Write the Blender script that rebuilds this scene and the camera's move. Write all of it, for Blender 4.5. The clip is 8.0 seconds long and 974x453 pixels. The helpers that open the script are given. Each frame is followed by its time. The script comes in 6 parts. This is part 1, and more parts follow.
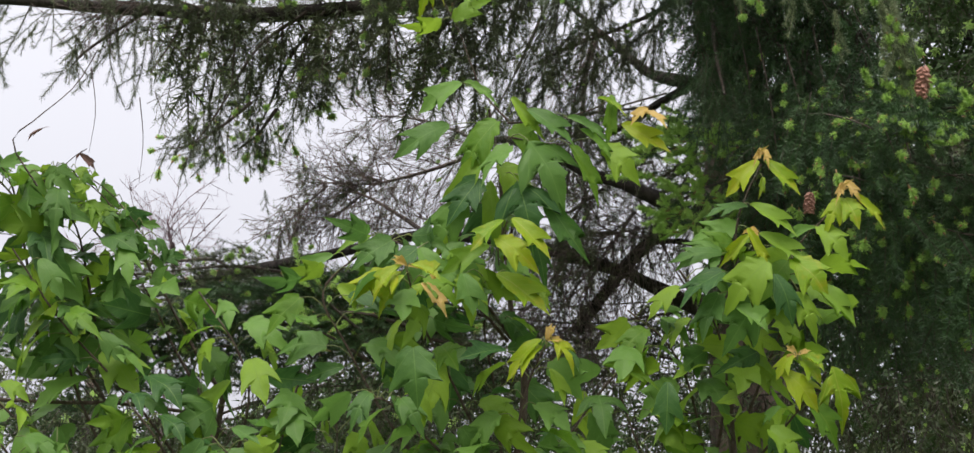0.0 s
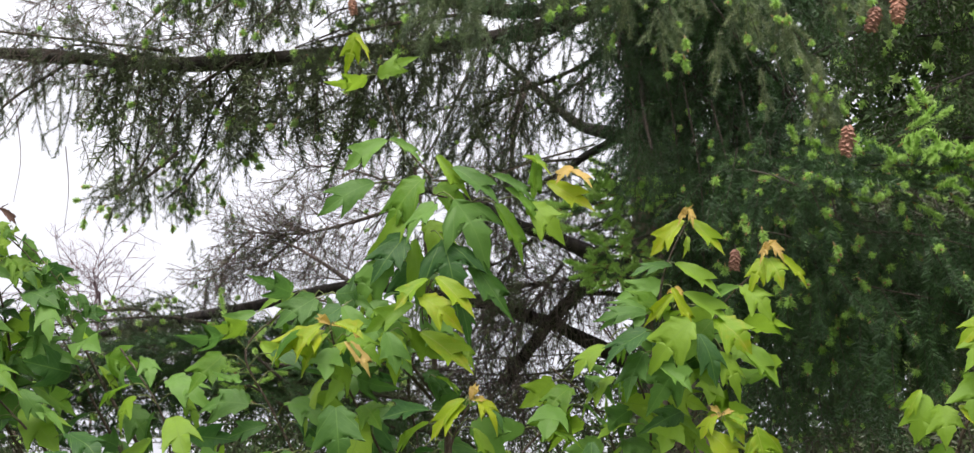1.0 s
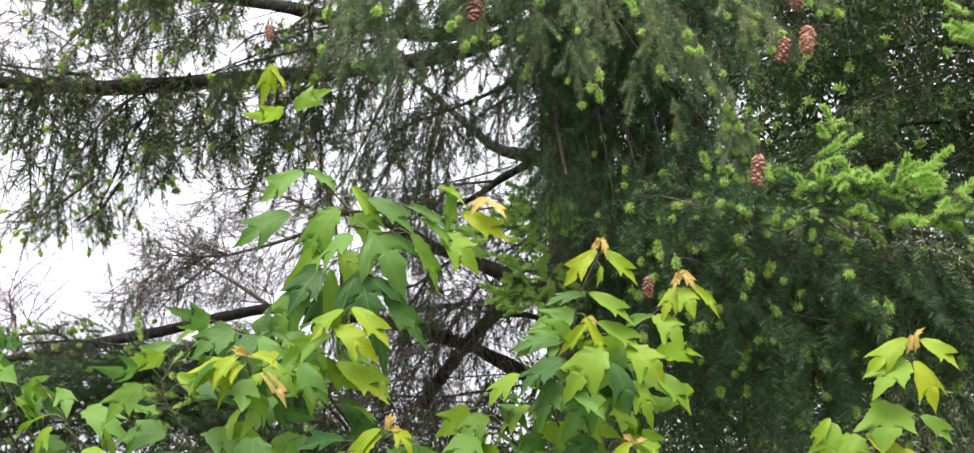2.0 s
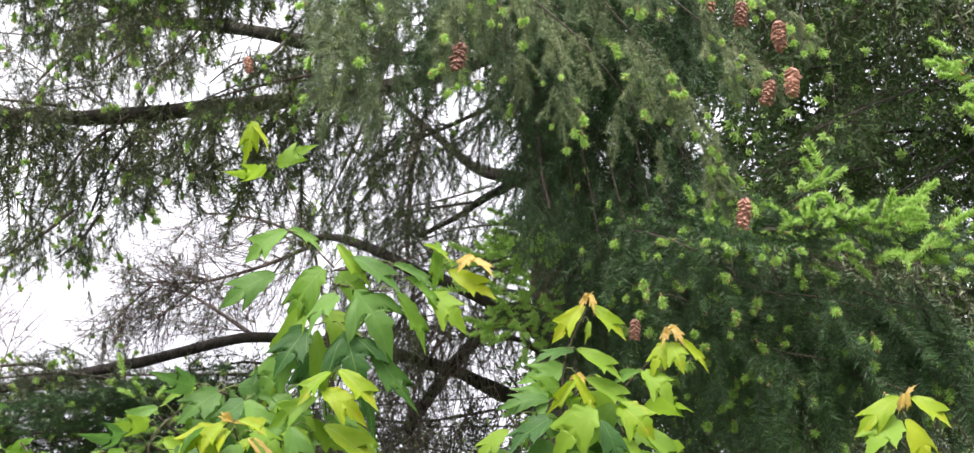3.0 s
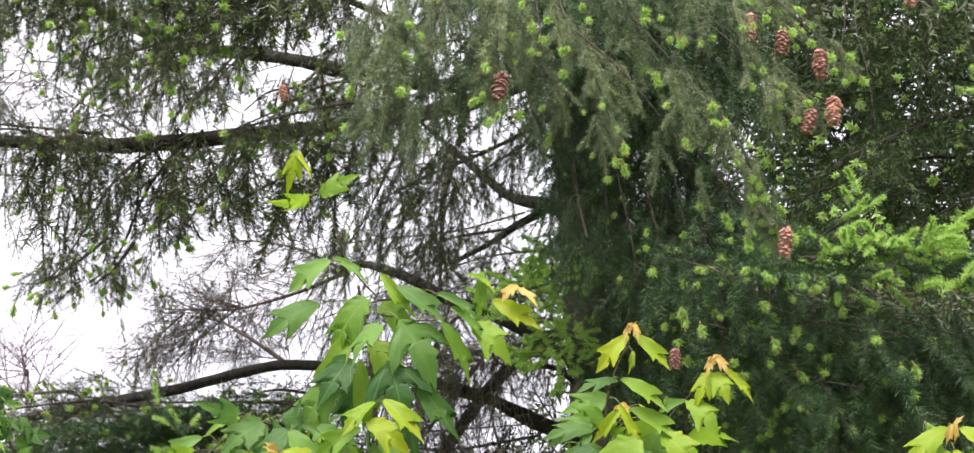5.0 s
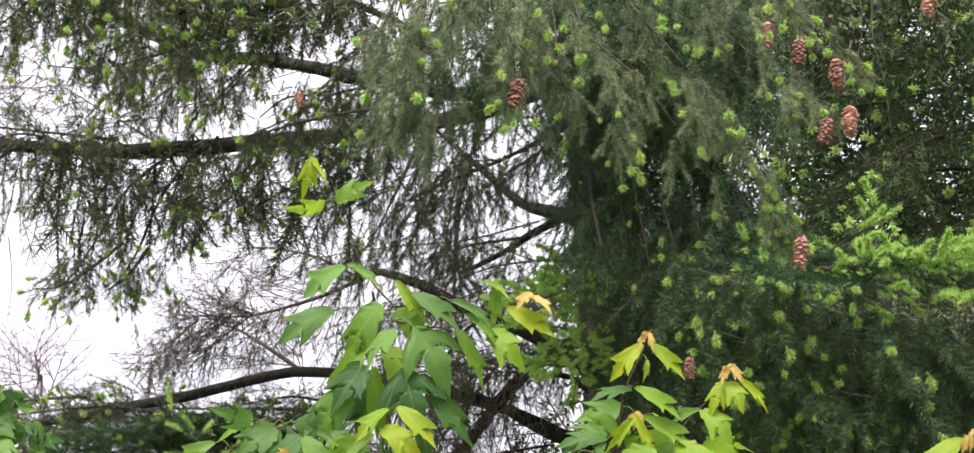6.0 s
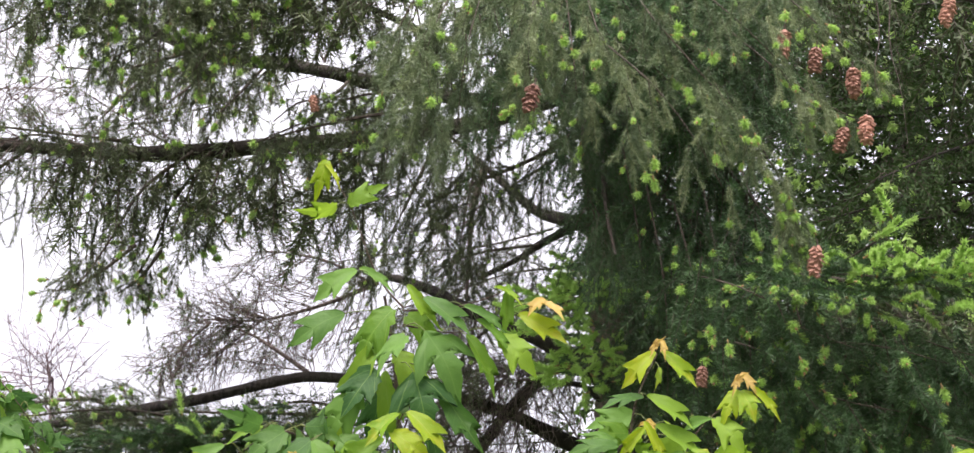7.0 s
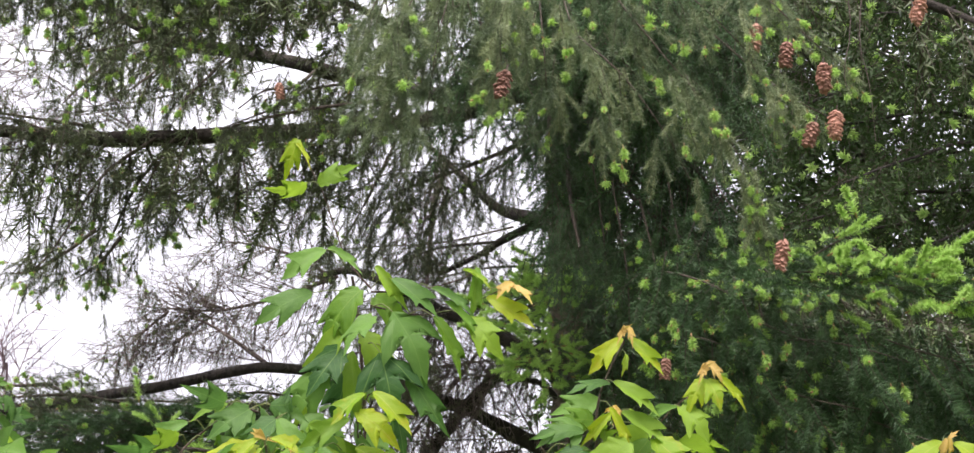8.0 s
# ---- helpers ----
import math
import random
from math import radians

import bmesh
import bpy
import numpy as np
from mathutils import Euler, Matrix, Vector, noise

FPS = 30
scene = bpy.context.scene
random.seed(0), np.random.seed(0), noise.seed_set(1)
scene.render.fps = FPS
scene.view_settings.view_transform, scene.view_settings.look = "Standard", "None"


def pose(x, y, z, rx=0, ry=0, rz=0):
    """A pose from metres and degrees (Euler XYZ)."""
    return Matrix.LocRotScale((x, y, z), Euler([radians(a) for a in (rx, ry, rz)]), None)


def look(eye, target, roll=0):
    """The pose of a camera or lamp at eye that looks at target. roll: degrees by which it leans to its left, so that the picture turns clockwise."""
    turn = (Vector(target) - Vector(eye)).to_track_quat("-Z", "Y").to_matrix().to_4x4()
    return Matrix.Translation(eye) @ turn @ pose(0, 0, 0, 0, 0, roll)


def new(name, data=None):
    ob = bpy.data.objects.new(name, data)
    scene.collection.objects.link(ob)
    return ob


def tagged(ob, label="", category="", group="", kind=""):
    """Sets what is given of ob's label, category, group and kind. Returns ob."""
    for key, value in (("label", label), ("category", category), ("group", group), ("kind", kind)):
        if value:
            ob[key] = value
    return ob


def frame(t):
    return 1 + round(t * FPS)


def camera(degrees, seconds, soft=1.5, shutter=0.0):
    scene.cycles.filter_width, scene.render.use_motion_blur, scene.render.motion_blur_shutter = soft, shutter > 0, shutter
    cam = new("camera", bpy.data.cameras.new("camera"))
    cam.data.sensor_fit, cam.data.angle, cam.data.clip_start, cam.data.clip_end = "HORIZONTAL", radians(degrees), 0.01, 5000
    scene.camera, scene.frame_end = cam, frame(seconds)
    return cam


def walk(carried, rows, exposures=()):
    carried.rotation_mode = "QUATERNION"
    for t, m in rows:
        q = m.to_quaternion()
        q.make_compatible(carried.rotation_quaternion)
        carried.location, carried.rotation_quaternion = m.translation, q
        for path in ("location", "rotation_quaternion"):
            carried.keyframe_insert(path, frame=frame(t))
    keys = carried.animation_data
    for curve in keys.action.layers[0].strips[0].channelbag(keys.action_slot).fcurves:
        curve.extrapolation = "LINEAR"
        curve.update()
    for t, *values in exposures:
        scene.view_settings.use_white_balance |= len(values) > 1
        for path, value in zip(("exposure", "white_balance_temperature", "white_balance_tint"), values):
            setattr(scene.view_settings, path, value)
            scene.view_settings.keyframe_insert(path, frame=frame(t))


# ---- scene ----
# camera: a phone held by hand at long zoom, lifted and panned
cam = camera(26, 8.0, soft=1.4)
PATH = [
    (0, pose(0.0439, 0.0252, 1.3757, 101.990, -0.686, 3.501)),
    (0.5, pose(0.0504, 0.0140, 1.3950, 102.493, -0.707, 2.873)),
    (1, pose(0.0591, 0.0307, 1.4101, 103.151, -0.586, 1.648)),
    (1.5, pose(0.0652, 0.0033, 1.4241, 103.485, -0.457, 0.133)),
    (1.7, pose(0.0669, -0.0158, 1.4209, 103.565, -0.320, -0.228)),
    (3, pose(0.0480, -0.0200, 1.5949, 102.942, 0.911, -0.925)),
    (3.5, pose(0.0245, -0.0161, 1.6307, 102.928, 1.240, -0.927)),
    (4, pose(0.0117, -0.0164, 1.6203, 103.070, 1.363, -0.792)),
    (4.5, pose(0.0039, -0.0156, 1.6109, 103.370, 1.110, -0.613)),
    (6, pose(-0.0024, -0.0077, 1.6039, 103.880, 0.333, -0.135)),
    (6.5, pose(0.0000, 0.0000, 1.6000, 103.968, -0.000, 0.001)),
    (7, pose(-0.0005, 0.0140, 1.6001, 104.132, -0.421, 0.068)),
    (7.5, pose(-0.0195, 0.0177, 1.5792, 104.413, -0.987, -0.307)),
    (8, pose(-0.0371, 0.0379, 1.5478, 104.460, -1.415, -1.562)),
]
walk(cam, PATH, exposures=[(0, 1.36, 6500, 10), (0.5, 1.58, 6500, 10), (1.0, 1.68, 6500, 10), (1.7, 1.99, 6500, 10), (3.0, 2.18, 6500, 12), (4.5, 2.17, 6500, 14), (6.5, 2.00, 6500, 15), (8.0, 1.98, 6500, 15)])

# bright overcast sky and a wide, weak sun
SUN_UP, SUN_TURN = 64.0, 200.0
world = bpy.data.worlds.new("overcast_sky")
scene.world = world
world.use_nodes = True
wn, wl = world.node_tree.nodes, world.node_tree.links
sky = wn.new("ShaderNodeTexSky")
sky.sky_type = "NISHITA"
sky.sun_disc = False
sky.sun_elevation, sky.sun_rotation = radians(SUN_UP), radians(SUN_TURN)
sky.dust_density, sky.ozone_density = 6.0, 2.0
cloud = wn.new("ShaderNodeMix")
cloud.data_type = "RGBA"
cloud.inputs["Factor"].default_value = 0.85
rise = wn.new("ShaderNodeTexGradient")
rise.texture_mapping.mapping_x = "Z"
dome = wn.new("ShaderNodeValToRGB")
for k, (at, col) in enumerate([(0.0, (0.385, 0.38, 0.418, 1)), (1.0, (1.28, 1.27, 1.33, 1))]):
    dome.color_ramp.elements[k].position, dome.color_ramp.elements[k].color = at, col
lift = wn.new("ShaderNodeMix")
lift.data_type, lift.blend_type = "RGBA", "MULTIPLY"
lift.inputs["Factor"].default_value = 1.0
lift.inputs["B"].default_value = (13.0, 13.0, 13.0, 1)
wl.new(rise.outputs["Color"], dome.inputs["Fac"])
wl.new(dome.outputs["Color"], lift.inputs["A"])
wl.new(lift.outputs["Result"], cloud.inputs["B"])
wl.new(sky.outputs["Color"], cloud.inputs["A"])
wl.new(cloud.outputs["Result"], wn["Background"].inputs["Color"])
wn["Background"].inputs["Strength"].default_value = 0.05

sun = new("sun", bpy.data.lights.new("sun", "SUN"))
sun.data.energy, sun.data.angle, sun.data.color = 1.5, radians(40), (1.0, 0.96, 0.88)
sun.matrix_world = look((-1.5, -4.1, 9.0), (0, 0, 0))


# ---- materials ----
def nodes(name):
    m = bpy.data.materials.new(name)
    m.use_nodes = True
    nt = m.node_tree
    return m, nt, nt.nodes["Principled BSDF"], nt.nodes["Material Output"]


def ramp(nt, fac, stops):
    r = nt.nodes.new("ShaderNodeValToRGB")
    e = r.color_ramp.elements
    while len(e) < len(stops):
        e.new(0.5)
    for k, (at, col) in enumerate(stops):
        e[k].position, e[k].color = at, (*col, 1)
    nt.links.new(fac, r.inputs["Fac"])
    return r.outputs["Color"]


def math_node(nt, op, a, b=0.0):
    n = nt.nodes.new("ShaderNodeMath")
    n.operation = op
    for k, v in enumerate((a, b)):
        if isinstance(v, (int, float)):
            n.inputs[k].default_value = v
        else:
            nt.links.new(v, n.inputs[k])
    return n.outputs[0]


def noise_node(nt, vec, scale, detail=3.0, rough=0.6):
    n = nt.nodes.new("ShaderNodeTexNoise")
    n.inputs["Scale"].default_value, n.inputs["Detail"].default_value = scale, detail
    n.inputs["Roughness"].default_value = rough
    if vec is not None:
        nt.links.new(vec, n.inputs["Vector"])
    return n.outputs["Fac"]


def mix_rgb(nt, fac, a, b, blend="MIX"):
    n = nt.nodes.new("ShaderNodeMix")
    n.data_type, n.blend_type = "RGBA", blend
    for key, v in (("Factor", fac), ("A", a), ("B", b)):
        if isinstance(v, (int, float)):
            n.inputs[key].default_value = v
        elif isinstance(v, tuple):
            n.inputs[key].default_value = (*v, 1)
        else:
            nt.links.new(v, n.inputs[key])
    return n.outputs["Result"]


def thin(nt, bsdf, out, colour, share):
    """Lets light pass through a thin leaf or needle."""
    tr = nt.nodes.new("ShaderNodeBsdfTranslucent")
    mx = nt.nodes.new("ShaderNodeMixShader")
    mx.inputs[0].default_value = share
    nt.links.new(colour, tr.inputs["Color"])
    nt.links.new(bsdf.outputs[0], mx.inputs[1])
    nt.links.new(tr.outputs[0], mx.inputs[2])
    nt.links.new(mx.outputs[0], out.inputs["Surface"])


def needle_material(name, dark, mid, light, share, rough=0.5):
    m, nt, b, out = nodes(name)
    geo = nt.nodes.new("ShaderNodeNewGeometry")
    inf = nt.nodes.new("ShaderNodeObjectInfo")
    patch = noise_node(nt, geo.outputs["Position"], 14.0, 2.0)
    f = math_node(nt, "MULTIPLY", geo.outputs["Random Per Island"], 0.12)
    f = math_node(nt, "ADD", f, math_node(nt, "MULTIPLY", inf.outputs["Random"], 0.30))
    f = math_node(nt, "ADD", f, math_node(nt, "MULTIPLY", patch, 0.55))
    col = ramp(nt, f, [(0.22, dark), (0.46, mid), (0.76, light)])
    nt.links.new(col, b.inputs["Base Color"])
    b.inputs["Roughness"].default_value = rough
    b.inputs["Specular IOR Level"].default_value = 0.35
    thin(nt, b, out, col, share)
    return m


NEEDLE = needle_material("conifer_needle", (0.028, 0.044, 0.020), (0.130, 0.158, 0.074), (0.28, 0.305, 0.155), 0.12, 0.42)
GREY = needle_material("grey_green_needle", (0.039, 0.066, 0.032), (0.131, 0.174, 0.083), (0.315, 0.357, 0.190), 0.14, 0.42)
# GREEN: own colour of the greener boughs, painted-in shade on the inner curtain
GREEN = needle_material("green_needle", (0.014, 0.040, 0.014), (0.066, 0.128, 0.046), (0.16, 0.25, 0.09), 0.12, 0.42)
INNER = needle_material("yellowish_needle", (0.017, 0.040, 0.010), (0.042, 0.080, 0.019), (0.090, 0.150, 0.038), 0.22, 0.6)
FRESH = needle_material("new_needle", (0.28, 0.46, 0.09), (0.41, 0.60, 0.16), (0.55, 0.70, 0.28), 0.45, 0.5)


def bark_material(name, dark, mid, light, scale, lich=(0.17, 0.19, 0.14)):
    m, nt, b, out = nodes(name)
    co = nt.nodes.new("ShaderNodeTexCoord").outputs["Object"]
    mp = nt.nodes.new("ShaderNodeMapping")
    mp.inputs["Scale"].default_value = (1, 1, 0.3)
    nt.links.new(co, mp.inputs["Vector"])
    crack = noise_node(nt, mp.outputs["Vector"], scale, 6.0, 0.7)
    lichen = noise_node(nt, co, scale * 0.35, 4.0, 0.7)
    col = ramp(nt, crack, [(0.3, dark), (0.5, mid), (0.75, light)])
    col = mix_rgb(nt, ramp(nt, lichen, [(0.55, (0, 0, 0)), (0.72, (0.55, 0.55, 0.55))]), col, lich)
    nt.links.new(col, b.inputs["Base Color"])
    b.inputs["Roughness"].default_value = 0.9
    bump = nt.nodes.new("ShaderNodeBump")
    bump.inputs["Strength"].default_value, bump.inputs["Distance"].default_value = 0.9, 0.02
    nt.links.new(crack, bump.inputs["Height"])
    nt.links.new(bump.outputs[0], b.inputs["Normal"])
    return m


BARK = bark_material("conifer_bark", (0.035, 0.024, 0.020), (0.17, 0.118, 0.10), (0.34, 0.26, 0.225), 22)
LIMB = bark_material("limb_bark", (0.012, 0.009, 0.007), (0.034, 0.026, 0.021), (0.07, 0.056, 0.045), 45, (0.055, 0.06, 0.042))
TWIG = bark_material("twig_bark", (0.035, 0.025, 0.019), (0.075, 0.055, 0.042), (0.14, 0.11, 0.085), 90)
# the pale purple paints in the glare fringe of thin twigs before bright sky
SHRUB = bark_material("shrub_twig_bark", (0.15, 0.095, 0.11), (0.28, 0.19, 0.215), (0.42, 0.32, 0.35), 90, (0.34, 0.27, 0.29))
# grey-brown, with sky light bleeding round the twigs painted in as a paler pink
DEAD = bark_material("dead_twig_bark", (0.060, 0.041, 0.037), (0.145, 0.104, 0.095), (0.27, 0.21, 0.20), 90, (0.24, 0.24, 0.22))
STEM = bark_material("maple_bark", (0.035, 0.022, 0.016), (0.085, 0.055, 0.04), (0.15, 0.115, 0.09), 80)


def plain_material(name, a, b_, scale, rough=0.6, share=0.0):
    m, nt, b, out = nodes(name)
    inf = nt.nodes.new("ShaderNodeObjectInfo")
    n = noise_node(nt, nt.nodes.new("ShaderNodeTexCoord").outputs["Object"], scale, 4.0)
    f = math_node(nt, "ADD", math_node(nt, "MULTIPLY", inf.outputs["Random"], 0.35), math_node(nt, "MULTIPLY", n, 0.75))
    col = ramp(nt, f, [(0.25, a), (0.8, b_)])
    nt.links.new(col, b.inputs["Base Color"])
    b.inputs["Roughness"].default_value = rough
    if share:
        thin(nt, b, out, col, share)
    return m


PETIOLE = plain_material("petiole", (0.07, 0.10, 0.022), (0.17, 0.19, 0.05), 30, 0.5, 0.1)
CONE = plain_material("cone_scale", (0.085, 0.034, 0.026), (0.42, 0.21, 0.15), 160, 0.75)
BUDSCALE = plain_material("bud_scale", (0.22, 0.12, 0.05), (0.44, 0.27, 0.13), 60, 0.7)


def leaf_material(name, dark, light, vein, share, rough, blotch=None):
    """Maple blade: veins fan out from the foot of the blade, colour varies from leaf to leaf."""
    m, nt, b, out = nodes(name)
    co = nt.nodes.new("ShaderNodeTexCoord").outputs["Object"]
    inf = nt.nodes.new("ShaderNodeObjectInfo")
    sep = nt.nodes.new("ShaderNodeSeparateXYZ")
    nt.links.new(co, sep.inputs[0])
    big = noise_node(nt, co, 3.0, 3.0)
    f = math_node(nt, "ADD", math_node(nt, "MULTIPLY", inf.outputs["Random"], 0.75), math_node(nt, "MULTIPLY", big, 0.4))
    col = ramp(nt, f, [(0.15, dark), (0.95, light)])
    if blotch:
        spot = noise_node(nt, co, 2.2, 2.0)
        col = mix_rgb(nt, ramp(nt, spot, [(0.5, (0, 0, 0)), (0.7, (0.8, 0.8, 0.8))]), col, blotch)
    ax = math_node(nt, "ABSOLUTE", sep.outputs["X"])
    mid = math_node(nt, "LESS_THAN", ax, 0.011)
    turn = math_node(nt, "ARCTAN2", ax, math_node(nt, "ADD", sep.outputs["Y"], 0.02))
    side = math_node(nt, "LESS_THAN", math_node(nt, "ABSOLUTE", math_node(nt, "SUBTRACT", turn, 0.66)), 0.018)
    low = math_node(nt, "LESS_THAN", math_node(nt, "ABSOLUTE", math_node(nt, "SUBTRACT", turn, 1.12)), 0.022)
    rib = math_node(nt, "SUBTRACT", sep.outputs["Y"], math_node(nt, "MULTIPLY", ax, 0.9))
    comb = math_node(nt, "LESS_THAN", math_node(nt, "FRACT", math_node(nt, "MULTIPLY", rib, 8.0)), 0.09)
    v = math_node(nt, "MAXIMUM", math_node(nt, "MAXIMUM", mid, side), math_node(nt, "MAXIMUM", low, math_node(nt, "MULTIPLY", comb, 0.4)))
    col = mix_rgb(nt, math_node(nt, "MULTIPLY", v, 0.55), col, vein)
    nt.links.new(col, b.inputs["Base Color"])
    b.inputs["Specular IOR Level"].default_value = 0.3
    fine = noise_node(nt, co, 26.0, 3.0)
    nt.links.new(math_node(nt, "ADD", math_node(nt, "MULTIPLY", fine, 0.2), rough - 0.1), b.inputs["Roughness"])
    bump = nt.nodes.new("ShaderNodeBump")
    bump.inputs["Strength"].default_value, bump.inputs["Distance"].default_value = 0.35, 0.004
    nt.links.new(math_node(nt, "ADD", math_node(nt, "MULTIPLY", v, -0.6), noise_node(nt, co, 9.0, 3.0)), bump.inputs["Height"])
    nt.links.new(bump.outputs[0], b.inputs["Normal"])
    thin(nt, b, out, col, share)
    return m


LEAF = leaf_material("maple_leaf", (0.032, 0.100, 0.024), (0.160, 0.305, 0.054), (0.15, 0.27, 0.06), 0.5, 0.5)
YOUNG = leaf_material("young_maple_leaf", (0.15, 0.29, 0.010), (0.34, 0.40, 0.012), (0.34, 0.38, 0.06), 0.45, 0.5, (0.37, 0.34, 0.015))
LIGHT = leaf_material("pale_maple_leaf", (0.100, 0.22, 0.018), (0.26, 0.40, 0.034), (0.19, 0.31, 0.04), 0.5, 0.5)
RUDDY = leaf_material("unfolding_maple_leaf", (0.40, 0.28, 0.05), (0.50, 0.34, 0.11), (0.45, 0.33, 0.15), 0.35, 0.5, (0.38, 0.34, 0.025))
BROWN = leaf_material("withered_leaf", (0.10, 0.05, 0.04), (0.17, 0.10, 0.08), (0.2, 0.13, 0.1), 0.2, 0.7)


# ---- mesh helpers ----


def norm(v):
    v = np.asarray(v, float)
    return v / (np.linalg.norm(v, axis=-1, keepdims=True) + 1e-12)


class Soup:
    """Triangles gathered into one mesh."""

    def __init__(self):
        self.v, self.f, self.m, self.n = [], [], [], 0

    def add(self, v, f, m):
        self.v.append(v)
        self.f.append(f + self.n)
        self.m.append(m if isinstance(m, np.ndarray) else np.full(len(f), m))
        self.n += len(v)

    def arrays(self):
        return np.concatenate(self.v), np.concatenate(self.f), np.concatenate(self.m)


def mesh_of(name, v, f, m, materials, smooth=True):
    me = bpy.data.meshes.new(name)
    me.vertices.add(len(v))
    me.vertices.foreach_set("co", np.asarray(v, np.float32).ravel())
    me.loops.add(3 * len(f))
    me.loops.foreach_set("vertex_index", np.asarray(f, np.int32).ravel())
    me.polygons.add(len(f))
    me.polygons.foreach_set("loop_start", np.arange(0, 3 * len(f), 3, dtype=np.int32))
    me.polygons.foreach_set("material_index", np.asarray(m, np.int32))
    me.polygons.foreach_set("use_smooth", np.full(len(f), smooth))
    for mat in materials:
        me.materials.append(mat)
    me.update(calc_edges=True)
    return me


def hold(name, me, parent, label="", kind="", m=None):
    """Links a mesh as one part under a thing."""
    ob = new(name, me)
    ob.parent = parent
    if m is not None:
        ob.matrix_local = parent.matrix_world.inverted() @ m
    else:
        ob.matrix_local = parent.matrix_world.inverted()
    return tagged(ob, label, kind=kind)


def spline(pts, n):
    """Catmull-Rom through pts, n points and their tangents."""
    p = np.array(pts, float)
    q = np.vstack([2 * p[0] - p[1], p, 2 * p[-1] - p[-2]])
    u = np.linspace(0, len(p) - 1, n)
    k = np.minimum(u.astype(int), len(p) - 2)
    t = (u - k)[:, None]
    a, b, c, d = q[k], q[k + 1], q[k + 2], q[k + 3]
    pos = 0.5 * (2 * b + (c - a) * t + (2 * a - 5 * b + 4 * c - d) * t ** 2 + (3 * b - a - 3 * c + d) * t ** 3)
    return pos, norm(np.gradient(pos, axis=0))


def tube(S, pos, rad, sides, mat, wobble=0.0, seed=0):
    """A tapered tube along pos; rad is one radius for each point."""
    pos = np.asarray(pos)
    tan = norm(np.gradient(pos, axis=0))
    ref = np.where(np.abs(tan[:, 2:3]) < 0.9, [[0, 0, 1.0]], [[1.0, 0, 0]])
    ux = norm(np.cross(tan, ref))
    uy = np.cross(tan, ux)
    a = np.linspace(0, 2 * np.pi, sides, endpoint=False)
    rr = np.asarray(rad)[:, None] * np.ones((1, sides))
    if wobble:
        g = np.random.default_rng(seed)
        ease = np.hanning(9) / np.hanning(9).sum()
        rough = g.normal(size=(len(pos) + 8, sides))
        soft = np.stack([np.convolve(rough[:, k], ease, "valid") for k in range(sides)], 1)
        rr = rr * (1 + wobble * (0.35 * rough[4:-4] + 1.3 * soft + 1.6 * soft.mean(1, keepdims=True)))
    v = pos[:, None] + rr[..., None] * (np.cos(a)[None, :, None] * ux[:, None] + np.sin(a)[None, :, None] * uy[:, None])
    n = len(pos)
    i, j = np.meshgrid(np.arange(n - 1), np.arange(sides), indexing="ij")
    j2 = (j + 1) % sides
    A, B, C, D = i * sides + j, i * sides + j2, (i + 1) * sides + j2, (i + 1) * sides + j
    f = np.concatenate([np.stack([A, C, B], -1).reshape(-1, 3), np.stack([A, D, C], -1).reshape(-1, 3)])
    S.add(v.reshape(-1, 3), f, mat)


def needles(S, pos, tan, length, width, g, mat, spread=0.88):
    """One thin pointed needle at each point, spiralling round the shoot."""
    n = len(pos)
    ref = norm(np.cross(tan, [[0.31, 0.21, 0.93]]))
    oth = np.cross(tan, ref)
    az = (np.arange(n) * 2.39996 + g.uniform(0, 6)) + g.normal(0, 0.25, n)
    rad = np.cos(az)[:, None] * ref + np.sin(az)[:, None] * oth
    lean = g.normal(spread, 0.14, n)[:, None]
    d = norm(tan * np.cos(lean) + rad * np.sin(lean))
    w = norm(np.cross(d, g.normal(size=(n, 3))))
    ln = (np.asarray(length) * g.uniform(0.75, 1.1, n))[:, None]
    v = np.stack([pos + w * width / 2, pos + d * ln, pos - w * width / 2], 1).reshape(-1, 3)
    f = np.arange(3 * n).reshape(-1, 3)
    S.add(v, f, mat)


def shoot(S, p, d, length, pull, g, step=0.0026, nl=0.02, nw=0.0013, r=0.0016, bare=0.0, spread=0.88):
    """A leafy twig from p along d, bent towards pull. Returns its points, tangents."""
    n = max(3, int(length / 0.04))
    pts, q = [np.array(p, float)], norm(d)
    for _ in range(n):
        q = norm(q + np.asarray(pull) * (length / n) + g.normal(0, 0.05, 3))
        pts.append(pts[-1] + q * length / n)
    pos, tan = spline(pts, n + 1)
    few = np.linspace(0, n, 3 if n < 6 else 5).astype(int)
    tube(S, pos[few], np.linspace(r, r * 0.45, len(few)), 3, 1)
    m = int(length * (1 - bare) / step)
    if m > 2:
        dense, dt = spline(pts, m + 1 + int(m * bare / max(1e-6, 1 - bare)))
        needles(S, dense[-m:], dt[-m:], nl, nw, g, 0, spread)
    return pos, tan


